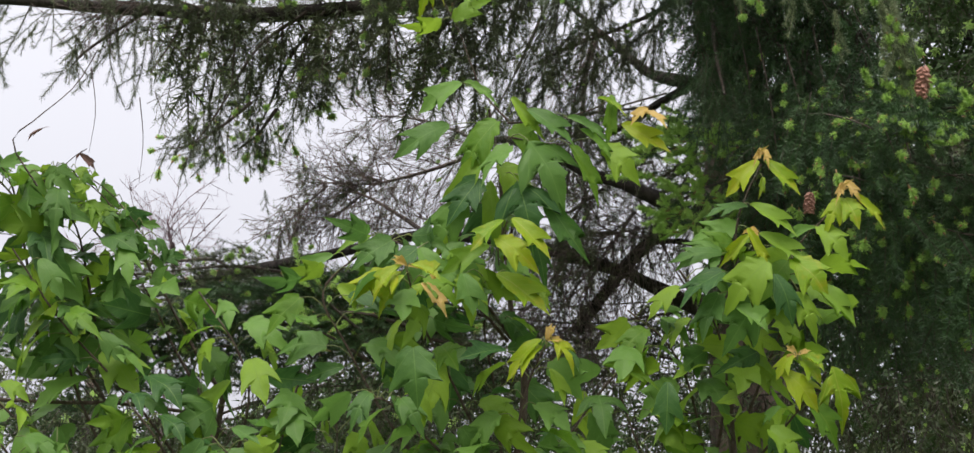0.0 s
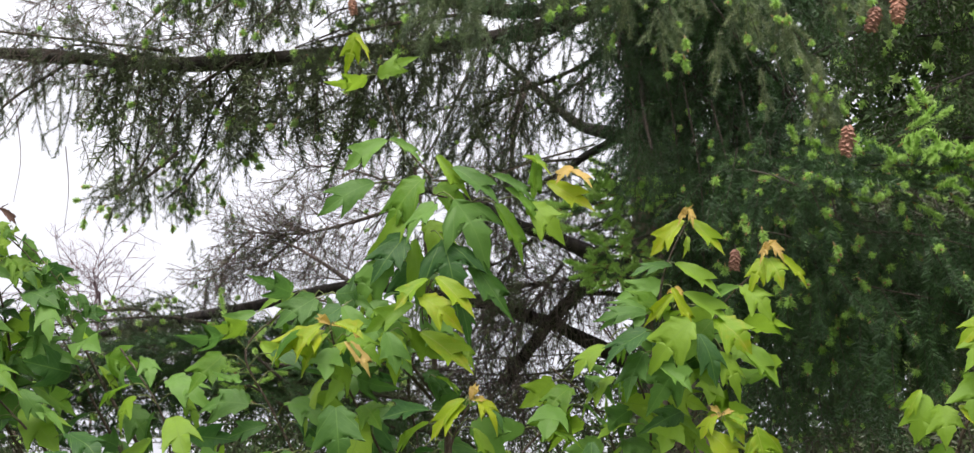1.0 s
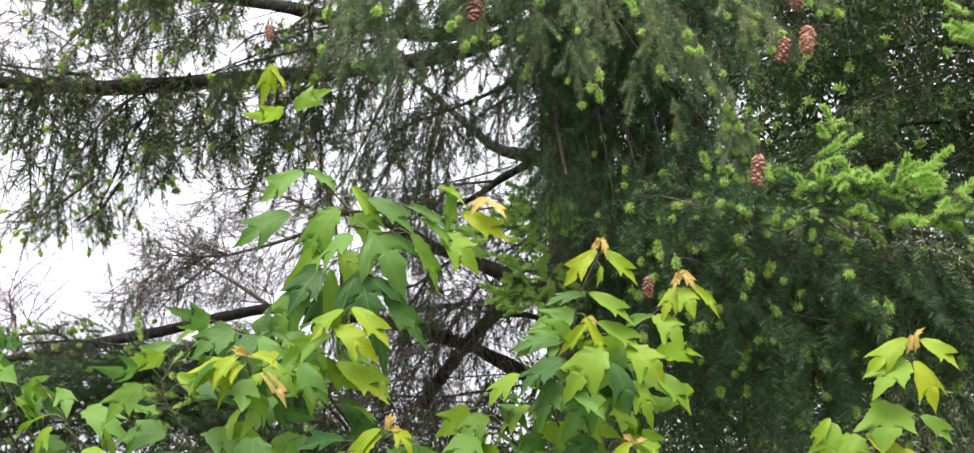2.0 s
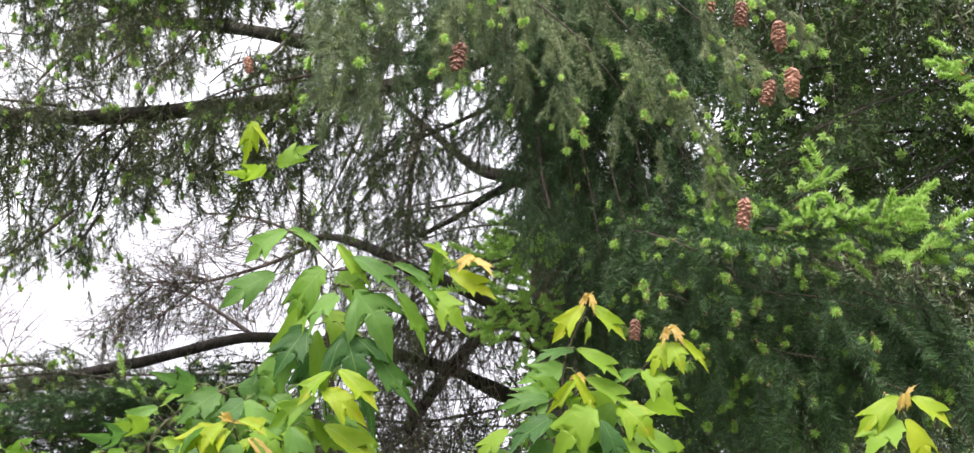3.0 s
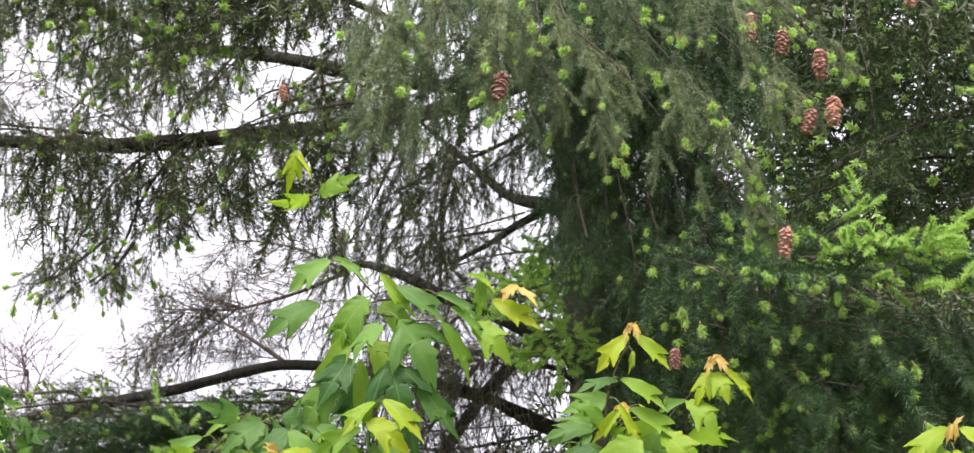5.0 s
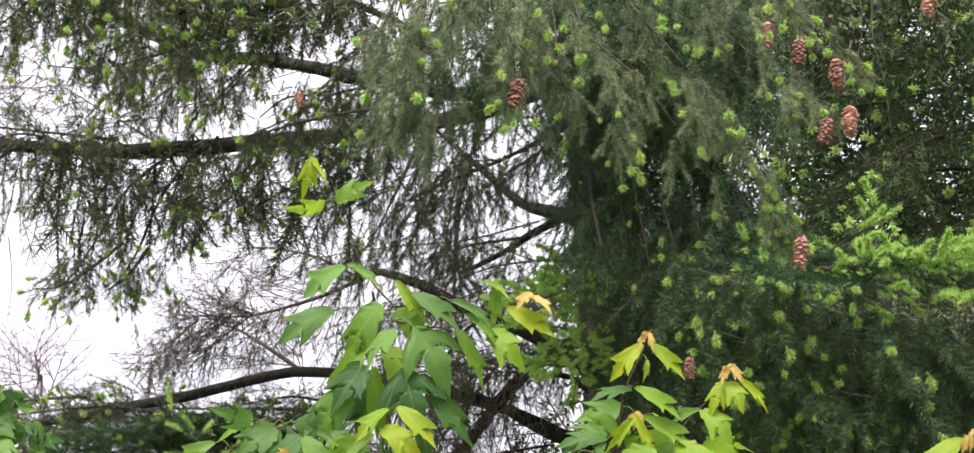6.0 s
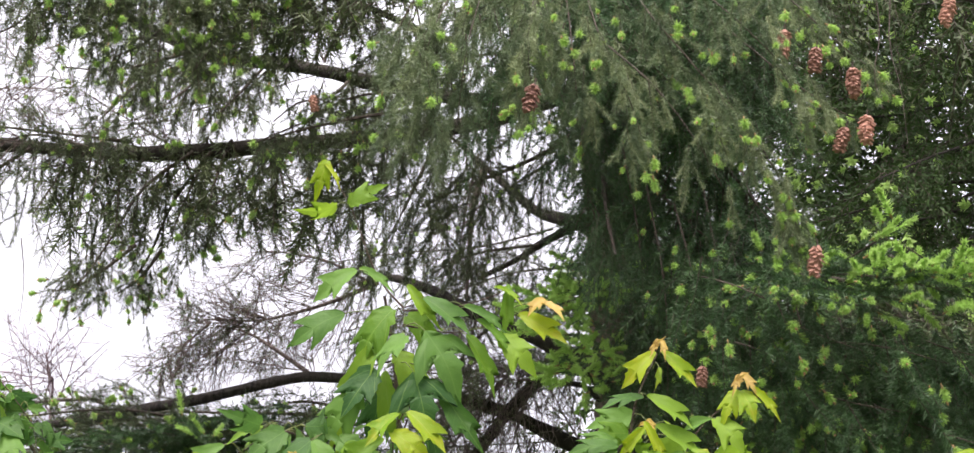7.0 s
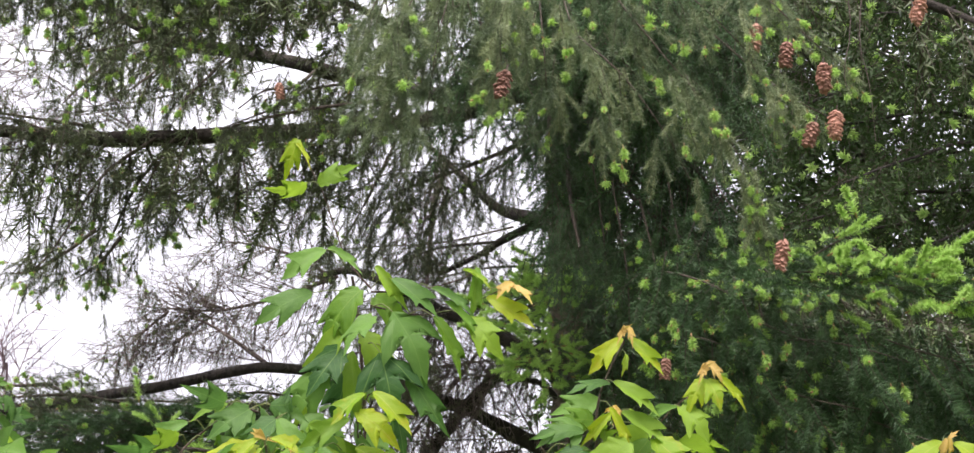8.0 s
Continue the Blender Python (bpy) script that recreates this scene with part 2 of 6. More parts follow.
def spray(kind, seed, coarse=False):
    """A twig with its side twigs, foot at the origin, growing along +x (z up). Returns verts, tris, slots and the tips."""
    g = np.random.default_rng(seed)
    S, tips = Soup(), []
    wide = 1.05 if kind in ("near", "feather") else 0.88
    step, nw, nl = (0.012, 0.0070, 0.024) if coarse else (0.0021, 0.0027, 0.0195)
    if kind == "near":
        step, nw, nl = 0.00062, 0.0018, 0.0215
        L, gap, ang, tl, pull = 0.22, 0.065, 0.60, 0.11, (6.0, 0, 0)
    elif kind == "feather":
        step, nw, nl = 0.0008, 0.0019, 0.0215
        L, gap, ang, tl, pull = 0.17, 0.072, 0.55, 0.10, (9.0, 0, 0)
    elif kind == "bulk":
        step, nw, nl = 0.0135, 0.0115, 0.030
        L, gap, ang, tl, pull = 0.30, 0.040, 0.8, 0.14, (2.0, 0, 0)
    elif kind == "near_flat":
        step, nw, nl = 0.0008, 0.0020, 0.0205
        L, gap, ang, tl, pull = 0.15, 0.040, 0.80, 0.08, (1.2, 0, -1.2)
    elif kind == "hang":
        L, gap, ang, tl, pull = 0.28, 0.072, 0.6, 0.14, (5.0, 0, 0)
    elif kind == "plume":
        step, nw, nl = 0.0019, 0.0024, 0.021
        L, gap, ang, tl, pull = 0.16, 0.024, 0.85, 0.085, (2.6, 0, 0)
    elif kind == "lace":
        step, nw, nl = 0.0034, 0.0019, 0.019
        L, gap, ang, tl, pull = 0.20, 0.034, 0.75, 0.11, (2.4, 0, 0)
    elif kind == "flat":
        L, gap, ang, tl, pull = 0.26, 0.062, 0.85, 0.12, (0.8, 0, -1.2)
    else:
        step, nw, nl = 0.0015, 0.0022, 0.0205
        L, gap, ang, tl, pull = 0.36, 0.06, 0.75, 0.10, (2.5, 0, 0)
    pos, tan = shoot(S, (0, 0, 0), (1, 0, 0), L, (0.3, g.normal(0, 0.5), g.normal(0, 0.5)), g, step, nl * 1.05, nw, 0.0022, 0.08, wide)
    tips.append((pos[-1], tan[-1]))
    n = int(L * 0.9 / gap)
    for k in range(n):
        s = 0.06 + 0.86 * (k + g.uniform(-0.3, 0.3)) / n
        i = min(len(pos) - 1, max(0, int(s * (len(pos) - 1))))
        side = 1 if k % 2 else -1
        if kind in ("near", "feather"):
            az = side * np.pi / 2 + g.normal(0, 0.5)
            ln = tl * (1.15 - 0.6 * s) * g.uniform(0.6, 1.2)
        elif "flat" in kind:
            az = side * np.pi / 2 + g.normal(0, 0.22)
            ln = tl * (1.08 - s) * g.uniform(0.75, 1.2) + 0.02
        else:
            az = g.uniform(0, 2 * np.pi)
            ln = tl * (1.15 - 0.6 * s) * g.uniform(0.4, 1.25)
        out = np.array([0, np.sin(az), np.cos(az)])
        a = ang * g.uniform(0.75, 1.25)
        q, qt = shoot(S, pos[i], tan[i] * np.cos(a) + out * np.sin(a), ln, pull, g, step, nl, nw, 0.0012, 0.0, wide)
        tips.append((q[-1], qt[-1]))
        if ln > 0.11 and not coarse:
            j = len(q) // 2
            sd = norm(np.cross(qt[j], [0.1, 0.2, 1])) * (1 if g.random() < 0.5 else -1)
            q2, qt2 = shoot(S, q[j], norm(qt[j] * 0.75 + sd * 0.6), ln * 0.5, pull, g, step, nl * 0.92, nw, 0.001)
            tips.append((q2[-1], qt2[-1]))
    v, f, m = S.arrays()
    return dict(v=v, f=f, m=m, tips=tips, length=L)


def tuft(seed, length, fat=1.0, coarse=False):
    """A brush of new needles that has just burst from its bud, along +x: short at the foot, rounded at the tip."""
    g = np.random.default_rng(seed)
    S = Soup()
    n = 12 if coarse else int(42 + 1700 * length)
    x = np.linspace(0, 1, n)
    pos = np.stack([x * length, g.normal(0, 0.0006, n), g.normal(0, 0.0006, n)], 1)
    tan = np.tile([1.0, 0, 0], (n, 1))
    body = 0.35 + 0.65 * np.sin(np.pi * (0.22 + 0.62 * x))
    for span, lean in ((slice(None), 1.05), (slice(n // 2, None), 0.5)):
        needles(S, pos[span], tan[span], (0.0110 if length > 0.03 else 0.0140) * fat * body[span], 0.0070 if coarse else 0.0025, g, 0, lean)
    if coarse:
        return S.arrays()
    husk = np.array([-0.006, -0.002, 0.003, 0.006])
    tube(S, np.stack([husk, husk * 0, husk * 0], 1), np.array([0.0008, 0.0018, 0.0019, 0.0010]), 4, 1)
    if fat < 1:
        cap = length + np.array([0.003, 0.006, 0.009])
        tube(S, np.stack([cap, cap * 0 + 0.0008, cap * 0], 1), np.array([0.0018, 0.0017, 0.0004]), 4, 1)
    return S.arrays()


HANG = [spray("hang", 20 + k) for k in range(7)]
FLAT = [spray("flat", 40 + k) for k in range(5)]
THREAD = [spray("thread", 60 + k) for k in range(4)]
COARSE = [spray("hang", 80 + k, True) for k in range(4)]
NEAR = [spray("near", 120 + k) for k in range(9)]
NEAR_FLAT = [spray("near_flat", 140 + k) for k in range(5)]
PLUME = [spray("plume", 180 + k) for k in range(7)]
LACE = [spray("lace", 240 + k) for k in range(6)]
FEATHER = [spray("feather", 220 + k) for k in range(6)]
BULK = [spray("bulk", 160 + k, True) for k in range(5)]
KINDS = dict(lace=LACE, feather=FEATHER, plume=PLUME, bulk=BULK, near=NEAR, near_flat=NEAR_FLAT, hang=HANG, flat=FLAT, thread=THREAD, coarse=COARSE)
TUFTS = [tuft(5, 0.008), tuft(6, 0.013), tuft(7, 0.018, 0.9), tuft(8, 0.011, 0.75), tuft(9, 0.046)]
FAR_TUFTS = [tuft(15, 0.010, 1.0, True), tuft(16, 0.016, 1.0, True)]
TUFT_MESH = [mesh_of("new_shoot", *t, [FRESH, BUDSCALE]) for t in TUFTS]


def basis(d, up=(0, 0, 1), roll=0.0):
    x = norm(d)
    y = norm(np.cross(np.asarray(up, float) + np.array([1e-4, 2e-4, 0]), x))
    z = np.cross(x, y)
    c, s = math.cos(roll), math.sin(roll)
    return np.stack([x, y * c + z * s, z * c - y * s], 1)


def matrix(R, s, p):
    m = Matrix.Identity(4)
    for i in range(3):
        for j in range(3):
            m[i][j] = R[i][j] * s
        m[i][3] = p[i]
    return m


class Conifer:
    """A tree: its trunk, limbs, the sprays told apart one by one, and the joined rest of its foliage."""

    def __init__(self, base, label, leaf=None, most_sprays=0, most_tufts=0):
        self.ob = tagged(new("conifer_tree"), label, "tree")
        self.ob.location = base
        bpy.context.view_layer.update()
        self.leaf = leaf or NEEDLE
        self.sprays, self.tufts = most_sprays, most_tufts
        self.rest, self.fresh = Soup(), Soup()
        self.meshes = {}
        self.far = leaf is INNER
        self.g = np.random.default_rng(int(abs(base[0]) * 100) + 3)

    def limb(self, pts, r0, r1, name="limb", mat=None, sides=10, wobble=0.14, label=""):
        S = Soup()
        n = max(8, int(np.sum(np.linalg.norm(np.diff(np.array(pts), axis=0), axis=1)) / 0.045))
        pos, tan = spline(pts, n)
        k = np.linspace(0, 1, n)
        tube(S, pos, r0 + (r1 - r0) * k, sides, 0, wobble, n)
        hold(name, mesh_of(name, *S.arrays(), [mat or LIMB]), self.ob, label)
        return pos, tan

    def put_tuft(self, p, d, size=1.0, which=None):
        k = int(self.g.integers(len(TUFTS))) if which is None else which
        R = basis(d, roll=self.g.uniform(0, 6))
        if self.tufts > 0:
            self.tufts -= 1
            hold("new_shoot", TUFT_MESH[k], self.ob, m=matrix(R, size, p))
        else:
            v, f, m = FAR_TUFTS[k % 2] if self.far else TUFTS[k]
            self.fresh.add(v @ R.T * size + p, f, m)

    def put_spray(self, kind, p, d, length, up, roll, tip, tip_size, parts, finger=False, green=False):
        g = self.g
        k = int(g.integers(len(KINDS[kind])))
        sp = KINDS[kind][k]
        s = length / sp["length"]
        R = basis(d, up, roll)
        if parts and self.sprays > 0:
            self.sprays -= 1
            if (kind, k) not in self.meshes:
                self.meshes[kind, k] = mesh_of("spray", sp["v"], sp["f"], sp["m"], [GREY, TWIG])
            hold("spray", self.meshes[kind, k], self.ob, m=matrix(R, s, p))
        else:
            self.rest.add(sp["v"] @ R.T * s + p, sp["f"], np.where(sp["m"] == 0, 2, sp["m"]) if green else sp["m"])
        for q, t in sp["tips"]:
            if g.random() < tip:
                if finger:
                    self.put_tuft(R @ q * s + p, R @ t + np.array([0, -0.2, 0.25]) + g.normal(0, 0.2, 3), tip_size * g.uniform(0.8, 1.2), 4)
                else:
                    self.put_tuft(R @ q * s + p, R @ t + np.array([0, -0.4, g.uniform(-0.7, 0.2)]) + g.normal(0, 0.3, 3), tip_size * g.uniform(0.75, 1.2), int(g.integers(4)))

    def bough(self, pts, r=(0.006, 0.002), kind="hang", per_metre=40, length=(0.2, 0.34), ahead=0.3, side=0.4, down=1.0,
              tip=0.1, tip_size=1.0, start=0.0, parts=False, limb=True, jitter=0.25, flat_roll=0.3, taper=0.35, fade=0.03, finger=False, green=False):
        """A branch through pts with sprays along it: ahead, side and down say which way they grow."""
        g = self.g
        if limb:
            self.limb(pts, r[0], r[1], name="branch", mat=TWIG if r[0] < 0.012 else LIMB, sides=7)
        total = float(np.sum(np.linalg.norm(np.diff(np.array(pts), axis=0), axis=1)))
        n = int(total * per_metre * (1 - start))
        pos, tan = spline(pts, 200)
        for i in range(n):
            u = start + (1 - start) * (i + g.uniform(0, 1)) / n
            j = min(199, int(u * 199))
            t = tan[j]
            lat = norm(np.cross(t, [0, 0, 1]))
            sg = 1 if i % 2 else -1
            d = norm(ahead * t + sg * side * g.uniform(0.5, 1.2) * lat + np.array([0, 0, -down]) + g.normal(0, jitter, 3))
            ln = g.uniform(*length) * (1 - taper * u)
            self.put_spray(kind, pos[j] + g.normal(0, fade, 3), d, ln, (0, 0, 1) if down < 0.8 else (0.2, -1, 0.3) if kind in ("near", "feather") else t, g.normal(0, flat_roll) if "flat" in kind else g.uniform(0, 6) if kind not in ("near", "feather") else g.normal(0, 0.6),
                           tip, tip_size, parts, finger, green)
        if "flat" in kind:
            self.put_spray(kind, pos[-1], tan[-1], length[1], (0, 0, 1), 0, tip, tip_size, parts, finger, green)

    def dead_fan(self, pts, r, reach, density, seed, ang=0.8, sag=0.4, needle=0.42, label="", bark=None):
        """A bare branch with a fan of thin twigs, a few still bearing needles."""
        g = np.random.default_rng(seed)
        pos, tan = self.limb(pts, r, r * 0.25, name="dead_branch", mat=bark or DEAD, sides=7, wobble=0.06, label=label)
        S = Soup()

        def grow(p, d, ln, rad, depth):
            n = max(3, int(ln / 0.03))
            q, path = norm(d), [p]
            for _ in range(n):
                q = norm(q + np.array([0, 0, -sag]) * ln / n + g.normal(0, 0.12, 3))
                path.append(path[-1] + q * ln / n)
            path = np.array(path)
            tube(S, path, np.linspace(rad, rad * 0.5, len(path)), 3, 1)
            if depth == 0 and g.random() < needle:
                dn, dt = spline(path, int(ln / 0.004) + 4)
                needles(S, dn, dt, 0.015, 0.0013, g, 0)
            if depth > 0:
                for k in range(max(2, int(ln / 0.035))):
                    i = int(g.uniform(0.15, 0.95) * (len(path) - 1))
                    t = norm(path[min(i + 1, len(path) - 1)] - path[max(i - 1, 0)])
                    o = norm(np.cross(t, g.normal(size=3)))
                    grow(path[i], norm(t * math.cos(ang) + o * math.sin(ang)), ln * g.uniform(0.25, 0.5), rad * 0.6, depth - 1)

        total = float(np.sum(np.linalg.norm(np.diff(pos, axis=0), axis=1)))
        for k in range(int(total * density)):
            i = int((k + g.uniform(0, 1)) / (total * density) * (len(pos) - 1))
            o = norm(np.cross(tan[i], g.normal(size=3) * [0.25, 1, 0.25]))
            grow(pos[i], norm(tan[i] * 0.8 + o * 0.75), reach * g.uniform(0.5, 1.1), 0.0022, 2)
        hold("twig_fan", mesh_of("twig_fan", *S.arrays(), [self.leaf, bark or DEAD]), self.ob, "thin bare grey-brown twigs", "stuff")

    def finish(self):
        if self.rest.n:
            hold("foliage", mesh_of("foliage", *self.rest.arrays(), [self.leaf, TWIG, GREEN]), self.ob, "dense dark green needle foliage", "stuff")
        if self.fresh.n:
            hold("new_growth", mesh_of("new_growth", *self.fresh.arrays(), [FRESH, BUDSCALE]), self.ob, "bright lime-green spring shoots", "stuff")


# ---- ground ----
m, nt, b, out = nodes("grassy_soil")
co = nt.nodes.new("ShaderNodeTexCoord").outputs["Object"]
col = ramp(nt, noise_node(nt, co, 1.2, 8.0, 0.7), [(0.3, (0.045, 0.035, 0.02)), (0.5, (0.05, 0.075, 0.025)), (0.75, (0.085, 0.13, 0.04))])
nt.links.new(col, b.inputs["Base Color"])
b.inputs["Roughness"].default_value = 0.95
bm = bmesh.new()
bmesh.ops.create_grid(bm, x_segments=80, y_segments=80, size=600)
for v in bm.verts:
    v.co.x, v.co.y = (c * abs(c) / 600 for c in v.co.xy)
    v.co.z = 0.05 * noise.noise(v.co * 0.4) - 0.02
me = bpy.data.meshes.new("ground")
bm.to_mesh(me)
bm.free()
me.materials.append(m)
tagged(new("ground", me), "rough grass and soil under the trees", "ground", kind="structure")

# ---- the large conifer ----
fir = Conifer((0.52, 7.62, 0), "large conifer with drooping needle branches, cones and lime-green tips", NEEDLE, 290, 290)
fir.limb([(0.54, 7.60, -0.1), (0.54, 7.6, 1.4), (0.506, 7.572, 2.642), (0.453, 7.424, 3.447), (0.388, 7.273, 4.262), (0.33, 7.75, 6.5), (0.3, 7.8, 9.5), (0.3, 7.8, 12.0)], 0.17, 0.045,
         name="trunk", mat=BARK, sides=16, wobble=0.05)

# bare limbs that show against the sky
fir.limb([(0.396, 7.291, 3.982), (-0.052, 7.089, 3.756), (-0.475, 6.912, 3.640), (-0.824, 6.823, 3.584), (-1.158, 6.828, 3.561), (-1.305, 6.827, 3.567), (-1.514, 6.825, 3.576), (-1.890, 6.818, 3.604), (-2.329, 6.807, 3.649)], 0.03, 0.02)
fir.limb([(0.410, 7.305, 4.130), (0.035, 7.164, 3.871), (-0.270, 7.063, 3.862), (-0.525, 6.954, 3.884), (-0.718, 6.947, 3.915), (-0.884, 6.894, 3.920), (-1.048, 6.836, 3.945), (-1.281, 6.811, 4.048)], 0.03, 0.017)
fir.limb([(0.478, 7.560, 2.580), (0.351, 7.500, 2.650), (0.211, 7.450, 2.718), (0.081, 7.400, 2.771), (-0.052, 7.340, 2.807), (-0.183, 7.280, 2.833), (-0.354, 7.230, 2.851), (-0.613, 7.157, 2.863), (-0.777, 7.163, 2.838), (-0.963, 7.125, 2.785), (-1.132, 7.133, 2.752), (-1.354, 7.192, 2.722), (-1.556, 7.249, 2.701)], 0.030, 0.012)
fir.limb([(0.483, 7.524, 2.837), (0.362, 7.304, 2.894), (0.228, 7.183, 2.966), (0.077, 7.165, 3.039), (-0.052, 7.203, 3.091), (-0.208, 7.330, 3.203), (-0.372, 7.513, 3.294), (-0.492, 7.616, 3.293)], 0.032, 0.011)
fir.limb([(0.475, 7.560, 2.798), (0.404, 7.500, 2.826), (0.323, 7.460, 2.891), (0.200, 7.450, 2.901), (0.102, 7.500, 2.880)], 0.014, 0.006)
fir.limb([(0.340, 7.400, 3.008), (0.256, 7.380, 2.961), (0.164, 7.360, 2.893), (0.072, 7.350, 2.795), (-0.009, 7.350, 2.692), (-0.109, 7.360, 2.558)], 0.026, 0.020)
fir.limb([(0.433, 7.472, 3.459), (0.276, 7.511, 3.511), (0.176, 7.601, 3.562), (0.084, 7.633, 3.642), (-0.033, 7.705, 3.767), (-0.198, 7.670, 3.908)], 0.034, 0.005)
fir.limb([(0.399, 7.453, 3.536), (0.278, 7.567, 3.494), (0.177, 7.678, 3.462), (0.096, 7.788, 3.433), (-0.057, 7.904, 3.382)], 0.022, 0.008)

# dead fans of twigs in front of the sky
D = fir.dead_fan
D([(-0.423, 7.615, 3.298), (-0.580, 7.583, 3.220), (-0.757, 7.547, 3.157), (-0.882, 7.552, 3.137), (-1.090, 7.502, 3.134)], 0.009, 0.34, 74, 3, label="bare grey-brown branch with fanned twigs")
D([(-0.613, 7.157, 2.863), (-0.750, 7.284, 2.974), (-0.882, 7.464, 3.076), (-1.000, 7.508, 3.108)], 0.009, 0.30, 58, 4)
D([(-0.446, 7.616, 3.293), (-0.607, 7.597, 3.371), (-0.790, 7.589, 3.405), (-0.905, 7.590, 3.400)], 0.007, 0.28, 61, 5, needle=0.25)
D([(-1.023, 7.505, 3.119), (-1.136, 7.530, 3.020), (-1.218, 7.508, 2.902)], 0.005, 0.24, 68, 6, needle=0.35)
D([(-0.820, 7.500, 3.141), (-0.978, 7.530, 3.020), (-1.061, 7.502, 2.924)], 0.004, 0.24, 61, 7, needle=0.3)
D([(0.100, 7.284, 2.974), (0.013, 7.216, 2.830), (-0.093, 7.148, 2.690), (-0.178, 7.179, 2.566)], 0.007, 0.36, 70, 8, sag=1.8)
D([(-0.033, 7.705, 3.767), (-0.079, 7.647, 3.586), (-0.090, 7.600, 3.360), (-0.100, 7.546, 3.162)], 0.016, 0.3, 68, 9, sag=1.2)
D([(0.212, 7.414, 2.864), (0.148, 7.481, 3.011), (0.036, 7.535, 3.206)], 0.006, 0.32, 55, 10, sag=1.0)
D([(-0.589, 6.944, 3.925), (-0.557, 6.926, 3.998), (-0.482, 6.913, 4.051), (-0.396, 6.905, 4.082)], 0.006, 0.24, 40, 11, sag=0.2)
D([(-1.012, 6.832, 3.547), (-1.245, 6.701, 3.660), (-1.493, 6.671, 3.780), (-1.740, 6.696, 3.680)], 0.003, 0.3, 44, 12, sag=0.8)
D([(-1.326, 6.827, 3.567), (-1.493, 6.718, 3.590), (-1.616, 6.723, 3.570), (-1.740, 6.741, 3.500)], 0.006, 0.24, 74, 13, sag=1.4)
D([(0.256, 7.393, 2.950), (0.163, 7.206, 2.872), (0.034, 7.107, 2.854), (-0.093, 7.087, 2.937)], 0.005, 0.32, 62, 14, sag=2.0)
D([(0.355, 7.472, 2.632), (0.259, 7.535, 2.794), (0.218, 7.612, 2.898)], 0.005, 0.3, 25, 15, sag=0.4)
D([(0.020, 7.360, 2.880), (-0.060, 7.300, 2.720), (-0.110, 7.280, 2.500)], 0.006, 0.32, 60, 16, sag=2.2, needle=0.2)
D([(-0.120, 7.320, 2.900), (-0.180, 7.260, 2.700), (-0.210, 7.250, 2.500)], 0.006, 0.30, 60, 17, sag=2.2, needle=0.3)
D([(0.150, 7.370, 2.900), (0.100, 7.350, 2.760), (0.060, 7.330, 2.600)], 0.005, 0.26, 40, 18, sag=2.2, needle=0.1)

# sprays hanging from the left limbs
B = fir.bough
fir.limb([(-1.299, 7.241, 2.730), (-1.363, 7.227, 2.788), (-1.470, 7.227, 2.788), (-1.599, 7.229, 2.778), (-1.857, 7.232, 2.768)], 0.007, 0.004, name="dead_branch", mat=DEAD, sides=6)
B([(-1.150, 6.611, 3.193), (-1.250, 6.630, 3.115), (-1.350, 6.645, 3.057), (-1.420, 6.647, 3.047)], per_metre=37, length=(0.10, 0.17), tip=0.07, ahead=0.2, side=0.5, jitter=0.2, kind="plume", tip_size=1.6)
B([(-1.085, 6.713, 3.197), (-1.146, 6.733, 3.118), (-1.227, 6.747, 3.059)], per_metre=37, length=(0.10, 0.17), tip=0.07, ahead=0.1, side=0.5, jitter=0.2, kind="plume", tip_size=1.6)
B([(-0.591, 6.177, 4.108), (-0.773, 6.121, 3.921), (-0.957, 6.083, 3.867), (-1.138, 6.040, 3.831), (-1.270, 6.045, 3.812)], per_metre=51, length=(0.14, 0.24), tip=0.14, ahead=0.1, side=0.5, jitter=0.2, kind="plume", tip_size=1.6)
B([(-0.963, 6.844, 3.914), (-1.080, 6.641, 3.900), (-1.207, 6.546, 3.867), (-1.329, 6.551, 3.847)], per_metre=34, length=(0.12, 0.22), tip=0.14, ahead=0.1, side=0.5, jitter=0.2, kind="plume", tip_size=1.6)
B([(-0.895, 6.955, 2.640), (-1.080, 6.942, 2.690), (-1.245, 6.937, 2.710), (-1.410, 6.940, 2.700), (-1.575, 6.944, 2.684), (-1.781, 6.945, 2.680)], per_metre=40, length=(0.09, 0.16), tip=0.07, side=0.9, down=-0.2, ahead=0.5, jitter=0.5, kind="plume", tip_size=1.6)
B([(-0.544, 6.980, 2.540), (-0.792, 6.967, 2.590), (-1.039, 6.962, 2.610), (-1.328, 6.960, 2.620), (-1.616, 6.962, 2.610), (-1.946, 6.962, 2.610)], per_metre=45, length=(0.12, 0.2), tip=0.07, side=0.9, down=0.0, ahead=0.5, jitter=0.5, kind="plume", tip_size=1.6)
B([(-0.379, 7.004, 2.440), (-0.792, 6.990, 2.500), (-1.204, 6.985, 2.520), (-1.616, 6.987, 2.510), (-2.028, 6.987, 2.510)], per_metre=40, length=(0.14, 0.22), tip=0.14, side=0.9, down=0.1, ahead=0.5, jitter=0.5, kind="plume", tip_size=1.6)
